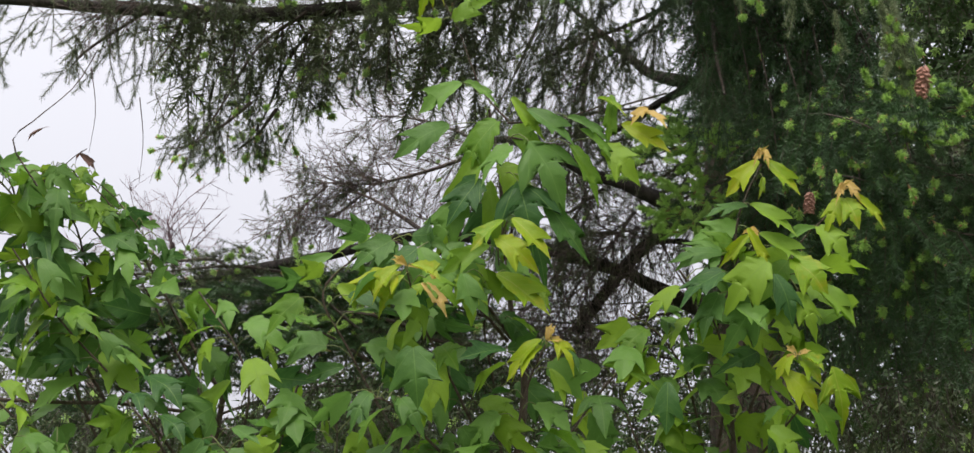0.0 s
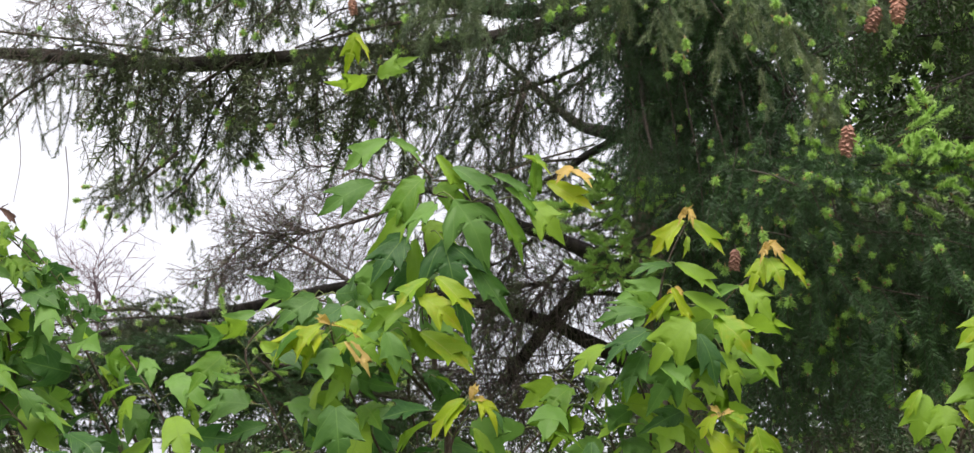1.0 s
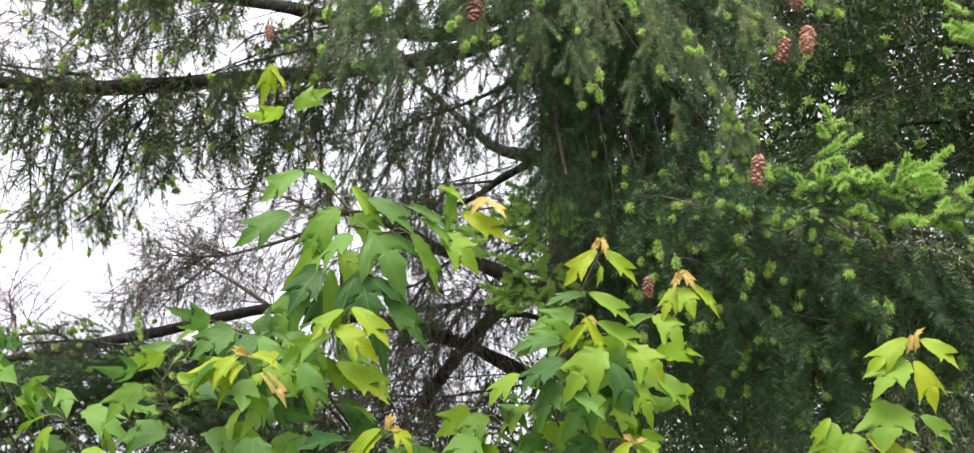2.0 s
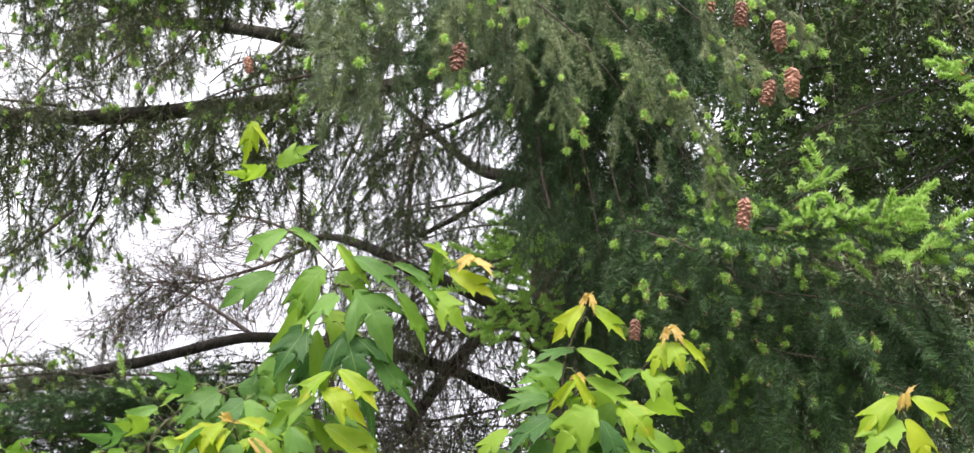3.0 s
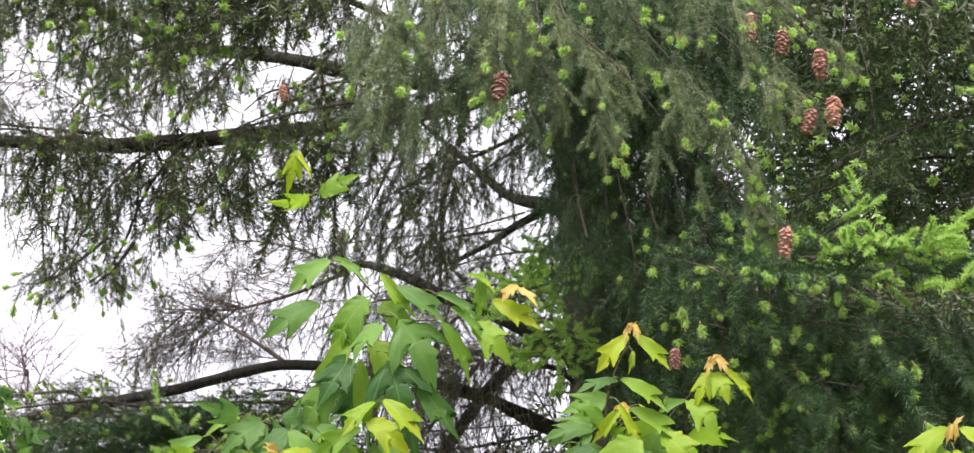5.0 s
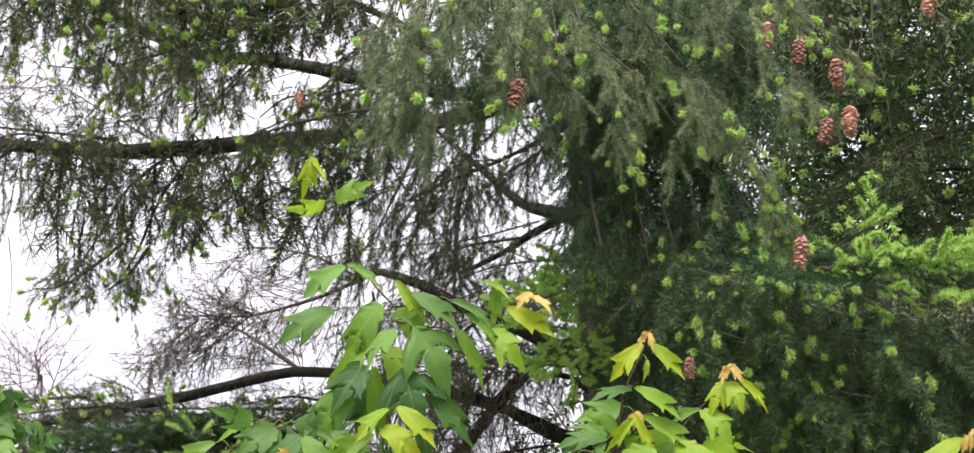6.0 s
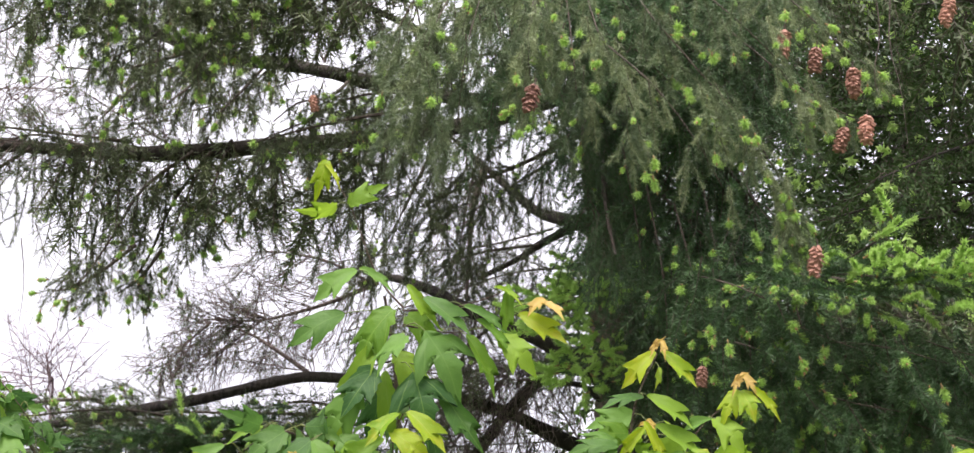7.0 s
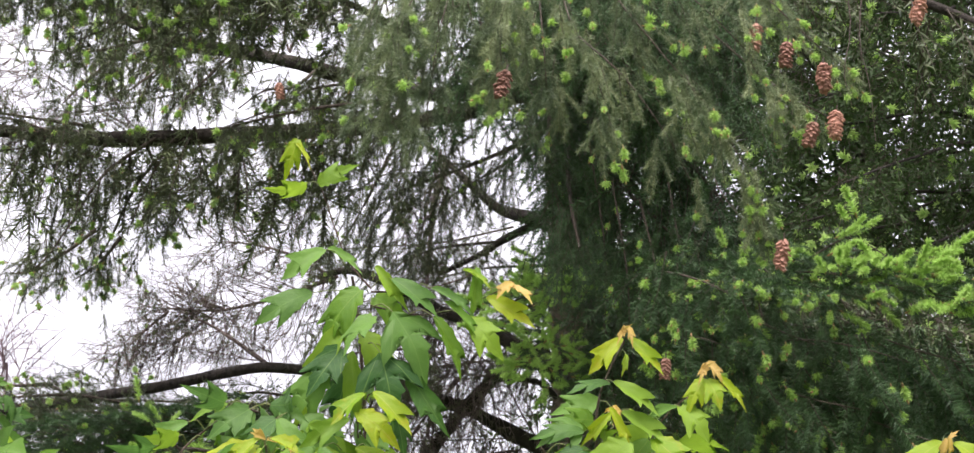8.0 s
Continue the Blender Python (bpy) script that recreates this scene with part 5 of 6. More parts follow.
hang_cone((0.730, 4.646, 2.722), 0, 0.05, 0.3)
hang_cone((0.086, 4.369, 3.010), 1, 0.25, 1.0)
hang_cone((0.664, 4.595, 3.218), 1, 0.0, 2.0)
hang_cone((0.737, 4.605, 3.180), 2, 0.05, 0.5)
hang_cone((0.813, 4.568, 3.119), 0, 0.05, 2.6)
hang_cone((0.842, 4.575, 3.009), 0, 0.22, 1.6)
hang_cone((0.796, 4.601, 2.988), 2, 0.3, 0.2)
hang_cone((0.495, 4.929, 2.497), 2, -0.1, 0.9, 0.85)
hang_cone((-0.549, 6.113, 3.538), 2, -0.2, 0.4, 0.85)
hang_cone((1.055, 4.624, 3.311), 0, 0.2, 0.4)


# ---- maples ----
def blade_mesh(seed, trident, wide=1.0, curl=0.3, fold=0.25):
    """A three-lobed, coarsely toothed maple blade, foot at the origin, tip at +y, length about 1."""
    g = np.random.default_rng(seed)
    if trident == "deep":
        half = [(0.015, 0.0), (0.07, 0.05), (0.14, 0.12), (0.21, 0.19), (0.30, 0.24), (0.40, 0.33), (0.47, 0.45), (0.58, 0.66), (0.45, 0.56), (0.36, 0.53), (0.27, 0.48), (0.185, 0.43),
                (0.175, 0.52), (0.18, 0.61), (0.215, 0.70), (0.15, 0.75), (0.13, 0.84), (0.07, 0.95), (0.0, 1.09)]
    elif trident:
        half = [(0.015, 0.0), (0.08, 0.03), (0.15, 0.12), (0.20, 0.22), (0.24, 0.31), (0.285, 0.37), (0.285, 0.45), (0.315, 0.54), (0.35, 0.62), (0.39, 0.70), (0.415, 0.82),
                (0.33, 0.775), (0.255, 0.75), (0.195, 0.725), (0.185, 0.79), (0.19, 0.85), (0.13, 0.89), (0.08, 0.96), (0.0, 1.08)]
    else:
        half = [(0.02, -0.01), (0.12, -0.03), (0.22, 0.05), (0.28, 0.13), (0.36, 0.19), (0.335, 0.28), (0.39, 0.38), (0.41, 0.48), (0.49, 0.62), (0.50, 0.75),
                (0.40, 0.68), (0.30, 0.64), (0.20, 0.59), (0.205, 0.69), (0.235, 0.77), (0.155, 0.81), (0.14, 0.89), (0.075, 0.96), (0.0, 1.07)]
    spine = [0.0, 0.12, 0.28, 0.45, 0.62, 0.78, 0.92, 1.06]
    V, F = [], []
    w = g.uniform(0.92, 1.08)
    twist, wave = g.normal(0, 0.15), g.uniform(0, 6)

    def lift(x, y):
        r = math.hypot(x, y)
        z = fold * abs(x) - curl * r * r + 0.05 * math.sin(7 * x + 6 * y + wave) * r + twist * x * y
        z -= 0.35 * max(0, abs(x) - 0.32) + 0.25 * max(0, y - 0.7)
        return (x, y, z)

    mids = []
    for y in spine:
        mids.append(len(V))
        V.append(lift(0, y))
    for s in (1, -1):
        outer, inner, near = [], [], []
        for x, y in half:
            x = x * w * wide * s * (1 + g.normal(0, 0.04))
            y = y + g.normal(0, 0.012)
            i = int(np.argmin([abs(min(1.06, max(0, y - abs(x) * 0.35)) - q) for q in spine]))
            i = max(i, near[-1] if near else 0)
            near.append(i)
            outer.append(len(V))
            V.append(lift(x, y))
            inner.append(len(V))
            V.append(lift(x * 0.5, (y + spine[i]) / 2))
        for k in range(len(half) - 1):
            a, b_, c, d = outer[k], outer[k + 1], inner[k], inner[k + 1]
            tri = [(c, a, b_), (c, b_, d), (mids[near[k]], c, d)]
            for n in range(near[k], near[k + 1]):
                tri.append((mids[n], d, mids[n + 1]))
            F += tri if s > 0 else [t[::-1] for t in tri]
    return V, F


BLADES = []
for k, (tri, wi, cu, fo) in enumerate([(True, 0.85, 0.25, 0.3), (True, 0.75, 0.45, 0.5), (False, 0.9, 0.2, 0.25), (True, 0.95, 0.45, 0.2), (False, 0.75, 0.4, 0.5), (True, 0.58, 0.45, 0.6),
                                       (False, 0.85, 0.6, 0.35), (True, 0.8, 0.15, 0.8), (True, 0.65, 0.7, 0.4), ("deep", 1.0, 0.35, 0.3), ("deep", 0.85, 0.5, 0.45)]):
    BLADES.append(blade_mesh(k + 1, tri, wi * 1.16, cu, fo))
LEAVES = {}
for key, mat in (("leaf", LEAF), ("light", LIGHT), ("young", YOUNG), ("ruddy", RUDDY), ("brown", BROWN)):
    LEAVES[key] = []
    for V, F in BLADES:
        LEAVES[key].append(mesh_of(key, np.array(V), np.array(F), np.zeros(len(F)), [mat]))
LABELS = dict(leaf="", light="pale green leaf", young="yellow-green young leaf", ruddy="orange-tinted unfolding leaf", brown="withered brown leaf")


BROAD = (0, 2, 2, 3, 6, 6, 9)


class Maple:
    def __init__(self, base, label, seed, pale=0.42):
        self.pale = pale
        self.ob = tagged(new("maple_sapling"), label, "tree", "maple saplings below the conifers")
        self.ob.location = base
        bpy.context.view_layer.update()
        self.g = np.random.default_rng(seed)

    def stem(self, pts, r0, r1):
        S = Soup()
        n = max(8, int(np.sum(np.linalg.norm(np.diff(np.array(pts), axis=0), axis=1)) / 0.03))
        pos, tan = spline(pts, n)
        tube(S, pos, r1 + (r0 - r1) * np.linspace(1, 0, n) ** 2.2, 7, 0, 0.05, n)
        hold("stem", mesh_of("stem", *S.arrays(), [STEM]), self.ob)
        return pos, tan

    def blade(self, foot, tip, face=(0, -1, 0.5), kind="leaf", k=None, stalk=None, wide=1.0):
        """A leaf from its foot to its tip; face: where its upper side looks; stalk: where its stalk starts."""
        g = self.g
        foot, tip = np.array(foot), np.array(tip)
        y = norm(tip - foot)
        z = np.asarray(face, float)
        z = norm(z - y * (z @ y))
        x = np.cross(y, z)
        size = np.linalg.norm(tip - foot) / 1.0
        k = int(g.integers(len(BLADES))) if k is None else k
        R = np.stack([x * wide, y, z], 1)
        m = matrix(R, size, foot)
        ob = hold("leaf", LEAVES[kind][k], self.ob, LABELS[kind], m=m)
        if stalk is not None:
            st = np.array(stalk)
            S = Soup()
            tube(S, spline([st, (st + foot) / 2 + np.array([0, 0, 0.012]), foot], 5)[0], np.linspace(0.0013, 0.0009, 5), 4, 0)
            v, f, slots = S.arrays()
            v = (v - foot) @ np.linalg.inv(R * size).T
            piece = new("stalk", mesh_of("stalk", v, f, slots, [PETIOLE]))
            piece.parent = ob

    def leafy(self, pts, n, size, kind="leaf", r=(0.004, 0.002), start=0.15, droop=0.9, spread=1.0, stem=True, face=(0, -0.7, 0.8), loose=0.7):
        """A shoot with pairs of drooping leaves on stalks; leaves turn their upper sides to the open side."""
        g = self.g
        pos, tan = self.stem(pts, *r) if stem else spline(pts, 60)
        for i in range(n):
            u = start + (1 - start) * (i // 2 * 2 + 0.5 + g.uniform(-0.4, 0.4)) / n
            j = min(len(pos) - 1, int(u * (len(pos) - 1)))
            a = g.uniform(0, 2 * np.pi) if i % 2 == 0 else a + np.pi
            out = np.array([math.cos(a), 0.6 * math.sin(a) - 0.25, 0.15])
            ln = g.uniform(*size) * (1 - 0.25 * u)
            st = ln * g.uniform(0.35, 0.75) * spread
            foot = pos[j] + norm(out + 0.3 * tan[j]) * st
            d = norm(out * g.uniform(0.5, 1.5) + np.array([0, -0.3, -droop * g.uniform(0.0, 1.2)]))
            fc = np.array(face) + g.normal(0, loose, 3)
            kd = kind
            if kind == "leaf" and g.random() < self.pale:
                kd = "light"
            self.blade(foot, foot + d * ln, fc, kd, BROAD[int(g.integers(len(BROAD)))], stalk=pos[j], wide=g.uniform(0.62, 0.95))

    def crown(self, p, size, n=4, ruddy=2, seed=0, left=True):
        """The soft tip of a shoot: bright young leaves under small orange unfolding ones."""
        g = np.random.default_rng(seed)
        p = np.array(p)
        for i in range(n):
            a = (math.pi if (i % 2 == 0) == left else 0) + g.normal(0, 0.35)
            out = np.array([math.cos(a), -0.35 + 0.25 * math.sin(a), 0])
            foot = p + norm(out) * size * 0.15 + np.array([0, 0, -0.012 * (i // 2)])
            d = norm(out + np.array([0, 0, -g.uniform(0.3, 0.9)]))
            self.blade(foot, foot + d * size * g.uniform(0.8, 1.15), (0, -0.6, 1.0), "young", stalk=p - np.array([0, 0, 0.01]))
        for i in range(ruddy):
            d = norm(np.array([g.normal(0, 0.7), -0.3, g.uniform(-0.3, 0.8)]))
            self.blade(p, p + d * size * 0.42, (0, -1, 0.4), "ruddy", 5)


# middle sapling
mid = Maple((-0.35, 4.1, 0), "leafy green maple sapling with yellow-green tips", 5, 0.30)
mid.stem([(-0.35, 4.1, -0.05), (-0.3, 4.12, 1.0), (-0.153, 4.265, 1.852), (-0.172, 4.206, 2.092), (-0.190, 4.207, 2.292), (-0.203, 4.177, 2.413), (-0.218, 4.156, 2.498)], 0.016, 0.003)
mid.blade((-0.271, 4.100, 2.538), (-0.343, 4.050, 2.489), (0.1, -0.8, 0.5), "leaf", 0, stalk=(-0.232, 4.130, 2.513), wide=0.70)
mid.blade((-0.268, 4.130, 2.548), (-0.213, 4.080, 2.521), (-0.2, -0.8, 0.6), "leaf", 5, stalk=(-0.232, 4.130, 2.513), wide=0.65)
mid.blade((-0.293, 4.080, 2.445), (-0.378, 4.030, 2.406), (0.25, -0.9, 0.4), "leaf", 3, stalk=(-0.189, 4.130, 2.446), wide=0.70)
mid.blade((-0.199, 4.100, 2.457), (-0.281, 4.050, 2.374), (0.0, -0.7, 0.7), "light", 6, stalk=(-0.183, 4.130, 2.459), wide=0.65)
mid.blade((-0.170, 4.120, 2.513), (-0.122, 4.070, 2.443), (-0.35, -0.8, 0.4), "light", 5, stalk=(-0.176, 4.130, 2.485), wide=0.58)
mid.blade((-0.138, 4.100, 2.482), (-0.049, 4.050, 2.427), (0.1, -0.8, 0.5), "leaf", 0, stalk=(-0.176, 4.130, 2.472), wide=0.61)
mid.blade((-0.058, 4.100, 2.466), (0.016, 4.050, 2.434), (-0.2, -0.8, 0.6), "leaf", 5, stalk=(-0.101, 4.130, 2.467), wide=0.61)
mid.blade((0.030, 4.100, 2.511), (0.031, 4.050, 2.426), (0.25, -0.9, 0.4), "light", 5, stalk=(0.011, 4.130, 2.498), wide=0.61)
mid.blade((0.002, 4.100, 2.504), (0.049, 4.050, 2.488), (0.0, -0.7, 0.7), "young", 5, stalk=(0.011, 4.130, 2.498), wide=0.58)
mid.blade((0.051, 4.100, 2.452), (0.131, 4.050, 2.403), (-0.35, -0.8, 0.4), "young", 0, stalk=(0.008, 4.130, 2.444), wide=0.58)
mid.blade((-0.032, 4.080, 2.435), (0.032, 4.030, 2.389), (0.1, -0.8, 0.5), "light", 5, stalk=(-0.064, 4.130, 2.468), wide=0.58)
mid.blade((0.018, 4.080, 2.401), (0.078, 4.030, 2.337), (-0.2, -0.8, 0.6), "light", 2, stalk=(-0.051, 4.130, 2.422), wide=0.65)
mid.blade((-0.052, 4.100, 2.408), (0.009, 4.050, 2.324), (0.25, -0.9, 0.4), "light", 5, stalk=(-0.100, 4.130, 2.419), wide=0.73)
mid.blade((-0.133, 4.080, 2.412), (-0.055, 4.030, 2.306), (0.0, -0.7, 0.7), "leaf", 9, stalk=(-0.177, 4.130, 2.430), wide=0.78)
mid.blade((-0.171, 4.150, 2.456), (-0.114, 4.100, 2.413), (-0.35, -0.8, 0.4), "light", 2, stalk=(-0.179, 4.130, 2.439), wide=0.73)
mid.blade((-0.226, 4.100, 2.394), (-0.288, 4.050, 2.279), (0.1, -0.8, 0.5), "light", 1, stalk=(-0.188, 4.130, 2.411), wide=0.65)
mid.blade((-0.171, 4.070, 2.399), (-0.225, 4.020, 2.338), (-0.2, -0.8, 0.6), "leaf", 2, stalk=(-0.185, 4.130, 2.405), wide=0.70)
mid.blade((-0.231, 4.080, 2.335), (-0.281, 4.030, 2.254), (0.25, -0.9, 0.4), "leaf", 2, stalk=(-0.191, 4.130, 2.367), wide=0.73)
mid.blade((-0.154, 4.070, 2.328), (-0.118, 4.020, 2.216), (0.0, -0.7, 0.7), "leaf", 9, stalk=(-0.188, 4.130, 2.354), wide=0.85)
mid.blade((-0.113, 4.100, 2.318), (-0.039, 4.050, 2.199), (-0.35, -0.8, 0.4), "leaf", 5, stalk=(-0.186, 4.130, 2.359), wide=0.61)
mid.blade((-0.189, 4.130, 2.376), (-0.135, 4.080, 2.313), (0.1, -0.8, 0.5), "light", 6, stalk=(-0.188, 4.130, 2.374), wide=0.73)
mid.blade((-0.211, 4.100, 2.335), (-0.205, 4.050, 2.228), (-0.2, -0.8, 0.6), "light", 8, stalk=(-0.191, 4.130, 2.349), wide=0.65)
mid.blade((-0.258, 4.080, 2.288), (-0.320, 4.030, 2.214), (0.25, -0.9, 0.4), "leaf", 6, stalk=(-0.194, 4.130, 2.317), wide=0.70)
mid.blade((-0.280, 4.120, 2.276), (-0.302, 4.070, 2.183), (0.0, -0.7, 0.7), "light", 8, stalk=(-0.196, 4.130, 2.293), wide=0.70)
mid.blade((-0.178, 4.020, 2.238), (-0.237, 3.970, 2.195), (-0.35, -0.8, 0.4), "young", 0, stalk=(-0.190, 4.130, 2.215), wide=0.61)
mid.blade((-0.163, 4.020, 2.242), (-0.091, 3.970, 2.182), (0.1, -0.8, 0.5), "young", 0, stalk=(-0.188, 4.130, 2.215), wide=0.65)
mid.blade((-0.188, 4.010, 2.200), (-0.117, 3.960, 2.149), (-0.2, -0.8, 0.6), "young", 2, stalk=(-0.198, 4.130, 2.188), wide=0.58)
mid.blade((-0.207, 4.030, 2.191), (-0.284, 3.980, 2.145), (0.25, -0.9, 0.4), "light", 0, stalk=(-0.198, 4.130, 2.182), wide=0.58)
mid.blade((-0.131, 4.140, 2.243), (-0.096, 4.090, 2.170), (0.0, -0.7, 0.7), "leaf", 8, stalk=(-0.188, 4.130, 2.274), wide=0.65)
mid.blade((-0.170, 4.160, 2.293), (-0.214, 4.110, 2.221), (-0.35, -0.8, 0.4), "leaf", 2, stalk=(-0.192, 4.130, 2.274), wide=0.73)
mid.blade((-0.219, 4.160, 2.304), (-0.238, 4.110, 2.220), (0.1, -0.8, 0.5), "leaf", 6, stalk=(-0.193, 4.130, 2.284), wide=0.73)
mid.blade((-0.152, 4.100, 2.185), (-0.160, 4.050, 2.111), (-0.2, -0.8, 0.6), "leaf", 2, stalk=(-0.194, 4.130, 2.188), wide=0.73)
mid.blade((0.088, 4.080, 2.469), (0.131, 4.030, 2.459), (0, -0.6, 1), "ruddy", 5, stalk=(0.008, 4.130, 2.444))
mid.blade((0.101, 4.070, 2.476), (0.076, 4.040, 2.458), (0.3, -0.6, 0.8), "ruddy", 1)
mid.stem([(-0.179, 4.130, 2.462), (-0.114, 4.130, 2.465), (-0.052, 4.130, 2.476), (0.011, 4.130, 2.498), (0.030, 4.110, 2.512)], 0.0022, 0.0011)
mid.stem([(-0.179, 4.130, 2.434), (-0.100, 4.130, 2.419), (-0.051, 4.130, 2.422), (0.019, 4.130, 2.443), (0.088, 4.090, 2.471)], 0.0022, 0.0011)
mid.stem([(-0.191, 4.100, 2.165), (-0.191, 4.060, 2.183), (-0.186, 4.040, 2.205), (-0.171, 4.020, 2.238)], 0.0018, 0.0011)
# free twig above
mid.stem([(-0.178, 4.140, 2.470), (-0.208, 4.140, 2.501), (-0.233, 4.140, 2.536), (-0.258, 4.140, 2.596), (-0.283, 4.140, 2.666), (-0.317, 4.140, 2.727), (-0.340, 4.140, 2.762)], 0.0022, 0.0011)
mid.blade((-0.338, 4.130, 2.771), (-0.355, 4.101, 2.709), (0.2, -0.8, 0.6), "young", 6, stalk=(-0.340, 4.140, 2.762), wide=0.60)
mid.blade((-0.345, 4.130, 2.764), (-0.309, 4.090, 2.731), (0.2, -0.8, 0.6), "young", 5, stalk=(-0.340, 4.140, 2.762), wide=0.49)
mid.blade((-0.291, 4.130, 2.681), (-0.238, 4.101, 2.717), (-0.75, -0.45, -0.45), "light", 6, stalk=(-0.284, 4.140, 2.672), wide=0.66)
mid.blade((-0.317, 4.130, 2.678), (-0.362, 4.101, 2.639), (0.45, -0.5, -0.7), "light", 6, stalk=(-0.284, 4.140, 2.672), wide=0.75)
mid.blade((-0.193, 4.050, 2.138), (-0.094, 4.010, 2.081), (0.1, -0.8, 0.5), "young", 0, stalk=(-0.167, 4.090, 2.138), wide=0.72)
mid.blade((-0.136, 4.070, 2.142), (-0.096, 4.030, 2.091), (-0.2, -0.8, 0.6), "light", 5, stalk=(-0.165, 4.110, 2.153), wide=0.84)
mid.blade((-0.253, 4.020, 2.132), (-0.228, 3.980, 2.068), (0.25, -0.9, 0.4), "light", 6, stalk=(-0.220, 4.060, 2.135), wide=0.90)
mid.blade((-0.350, 4.060, 2.190), (-0.402, 4.020, 2.142), (0.0, -0.7, 0.7), "leaf", 2, stalk=(-0.308, 4.100, 2.203), wide=0.90)
mid.blade((-0.344, 4.050, 2.190), (-0.295, 4.010, 2.125), (0.1, -0.8, 0.5), "leaf", 0, stalk=(-0.307, 4.090, 2.201), wide=0.84)
mid.blade((-0.293, 4.070, 2.198), (-0.230, 4.030, 2.143), (-0.2, -0.8, 0.6), "leaf", 6, stalk=(-0.223, 4.110, 2.191), wide=0.84)
mid.blade((-0.403, 4.080, 2.211), (-0.468, 4.040, 2.162), (0.25, -0.9, 0.4), "leaf", 2, stalk=(-0.346, 4.120, 2.218), wide=0.84)
mid.blade((-0.332, 3.980, 2.107), (-0.284, 3.940, 2.068), (0.0, -0.7, 0.7), "ruddy", 5, wide=0.90)
mid.blade((-0.399, 4.000, 2.129), (-0.463, 3.960, 2.085), (0.1, -0.8, 0.5), "young", 2, stalk=(-0.374, 4.040, 2.122), wide=0.90)
mid.blade((-0.364, 3.970, 2.120), (-0.414, 3.930, 2.067), (-0.2, -0.8, 0.6), "young", 5, stalk=(-0.353, 4.010, 2.118), wide=0.72)
mid.leafy([(-0.178, 4.221, 2.032), (-0.298, 4.138, 2.157), (-0.396, 4.123, 2.216), (-0.469, 4.123, 2.216)], 15, (0.064, 0.114), start=0.2)
mid.leafy([(-0.166, 4.221, 2.032), (-0.249, 4.144, 2.133), (-0.308, 4.099, 2.188)], 8, (0.064, 0.114), start=0.2)
mid.crown((-0.357, 3.936, 2.132), 0.065, 3, 3, 3)
mid.crown((-0.094, 4.031, 2.005), 0.07, 3, 3, 4)
mid.crown((-0.308, 3.995, 2.111), 0.05, 1, 1, 6)
mid.blade((-0.255, 3.995, 2.129), (-0.227, 3.959, 2.062), (0.4, -1, 0.4), "leaf", 0)
mid.blade((-0.335, 3.871, 1.965), (-0.323, 3.841, 1.869), (0, -1, 1.0), "leaf", 2)
# fill of leaves, shoot by shoot
mid.leafy([(-0.124, 4.269, 1.602), (-0.268, 4.143, 1.908), (-0.337, 4.059, 2.043), (-0.362, 3.987, 2.133)], 18, (0.075, 0.128))
mid.leafy([(-0.198, 4.264, 1.601), (-0.390, 4.151, 1.835), (-0.488, 4.109, 2.001), (-0.536, 4.083, 2.108), (-0.457, 4.120, 2.203)], 20, (0.075, 0.128))
mid.leafy([(-0.174, 4.266, 1.601), (-0.156, 4.120, 1.809), (-0.132, 4.097, 1.927), (-0.098, 4.082, 2.004)], 13, (0.075, 0.128))
mid.leafy([(-0.179, 4.367, 1.607), (-0.204, 4.299, 1.916), (-0.226, 4.214, 2.069), (-0.188, 4.190, 2.192), (-0.167, 4.130, 2.243)], 15, (0.075, 0.128))
mid.leafy([(-0.223, 4.237, 1.722), (-0.375, 3.992, 1.865), (-0.422, 3.984, 1.887)], 10, (0.075, 0.128))
mid.leafy([(-0.179, 4.353, 1.669), (-0.002, 4.309, 1.931), (0.100, 4.294, 2.031)], 11, (0.075, 0.128))
mid.leafy([(-0.204, 4.352, 1.668), (-0.272, 4.224, 1.770), (-0.293, 4.154, 1.848)], 11, (0.075, 0.128))
mid.leafy([(-0.128, 4.357, 1.669), (-0.075, 4.230, 1.796), (-0.037, 4.170, 1.851)], 10, (0.075, 0.128))

# right sapling
east = Maple((0.55, 4.3, 0), "slender green maple shoots with bright young leaves", 8, 0.7)
east.stem([(0.55, 4.3, -0.05), (0.42, 4.3, 0.9), (0.276, 4.350, 1.834), (0.303, 4.300, 2.019), (0.288, 4.260, 2.141), (0.280, 4.240, 2.215), (0.284, 4.220, 2.276), (0.302, 4.200, 2.330), (0.332, 4.190, 2.391)], 0.014, 0.0016)
east.stem([(0.322, 4.270, 2.066), (0.354, 4.250, 2.139), (0.386, 4.230, 2.193), (0.418, 4.220, 2.246), (0.462, 4.200, 2.285), (0.494, 4.190, 2.322)], 0.004, 0.0014)
east.stem([(0.287, 4.250, 2.140), (0.315, 4.200, 2.196), (0.301, 4.160, 2.246)], 0.0022, 0.0011)
east.blade((0.324, 4.150, 2.387), (0.262, 4.110, 2.328), (0.1, -0.8, 0.5), "young", 0, wide=0.62)
east.blade((0.337, 4.150, 2.388), (0.398, 4.110, 2.330), (-0.2, -0.8, 0.6), "young", 0, wide=0.55)
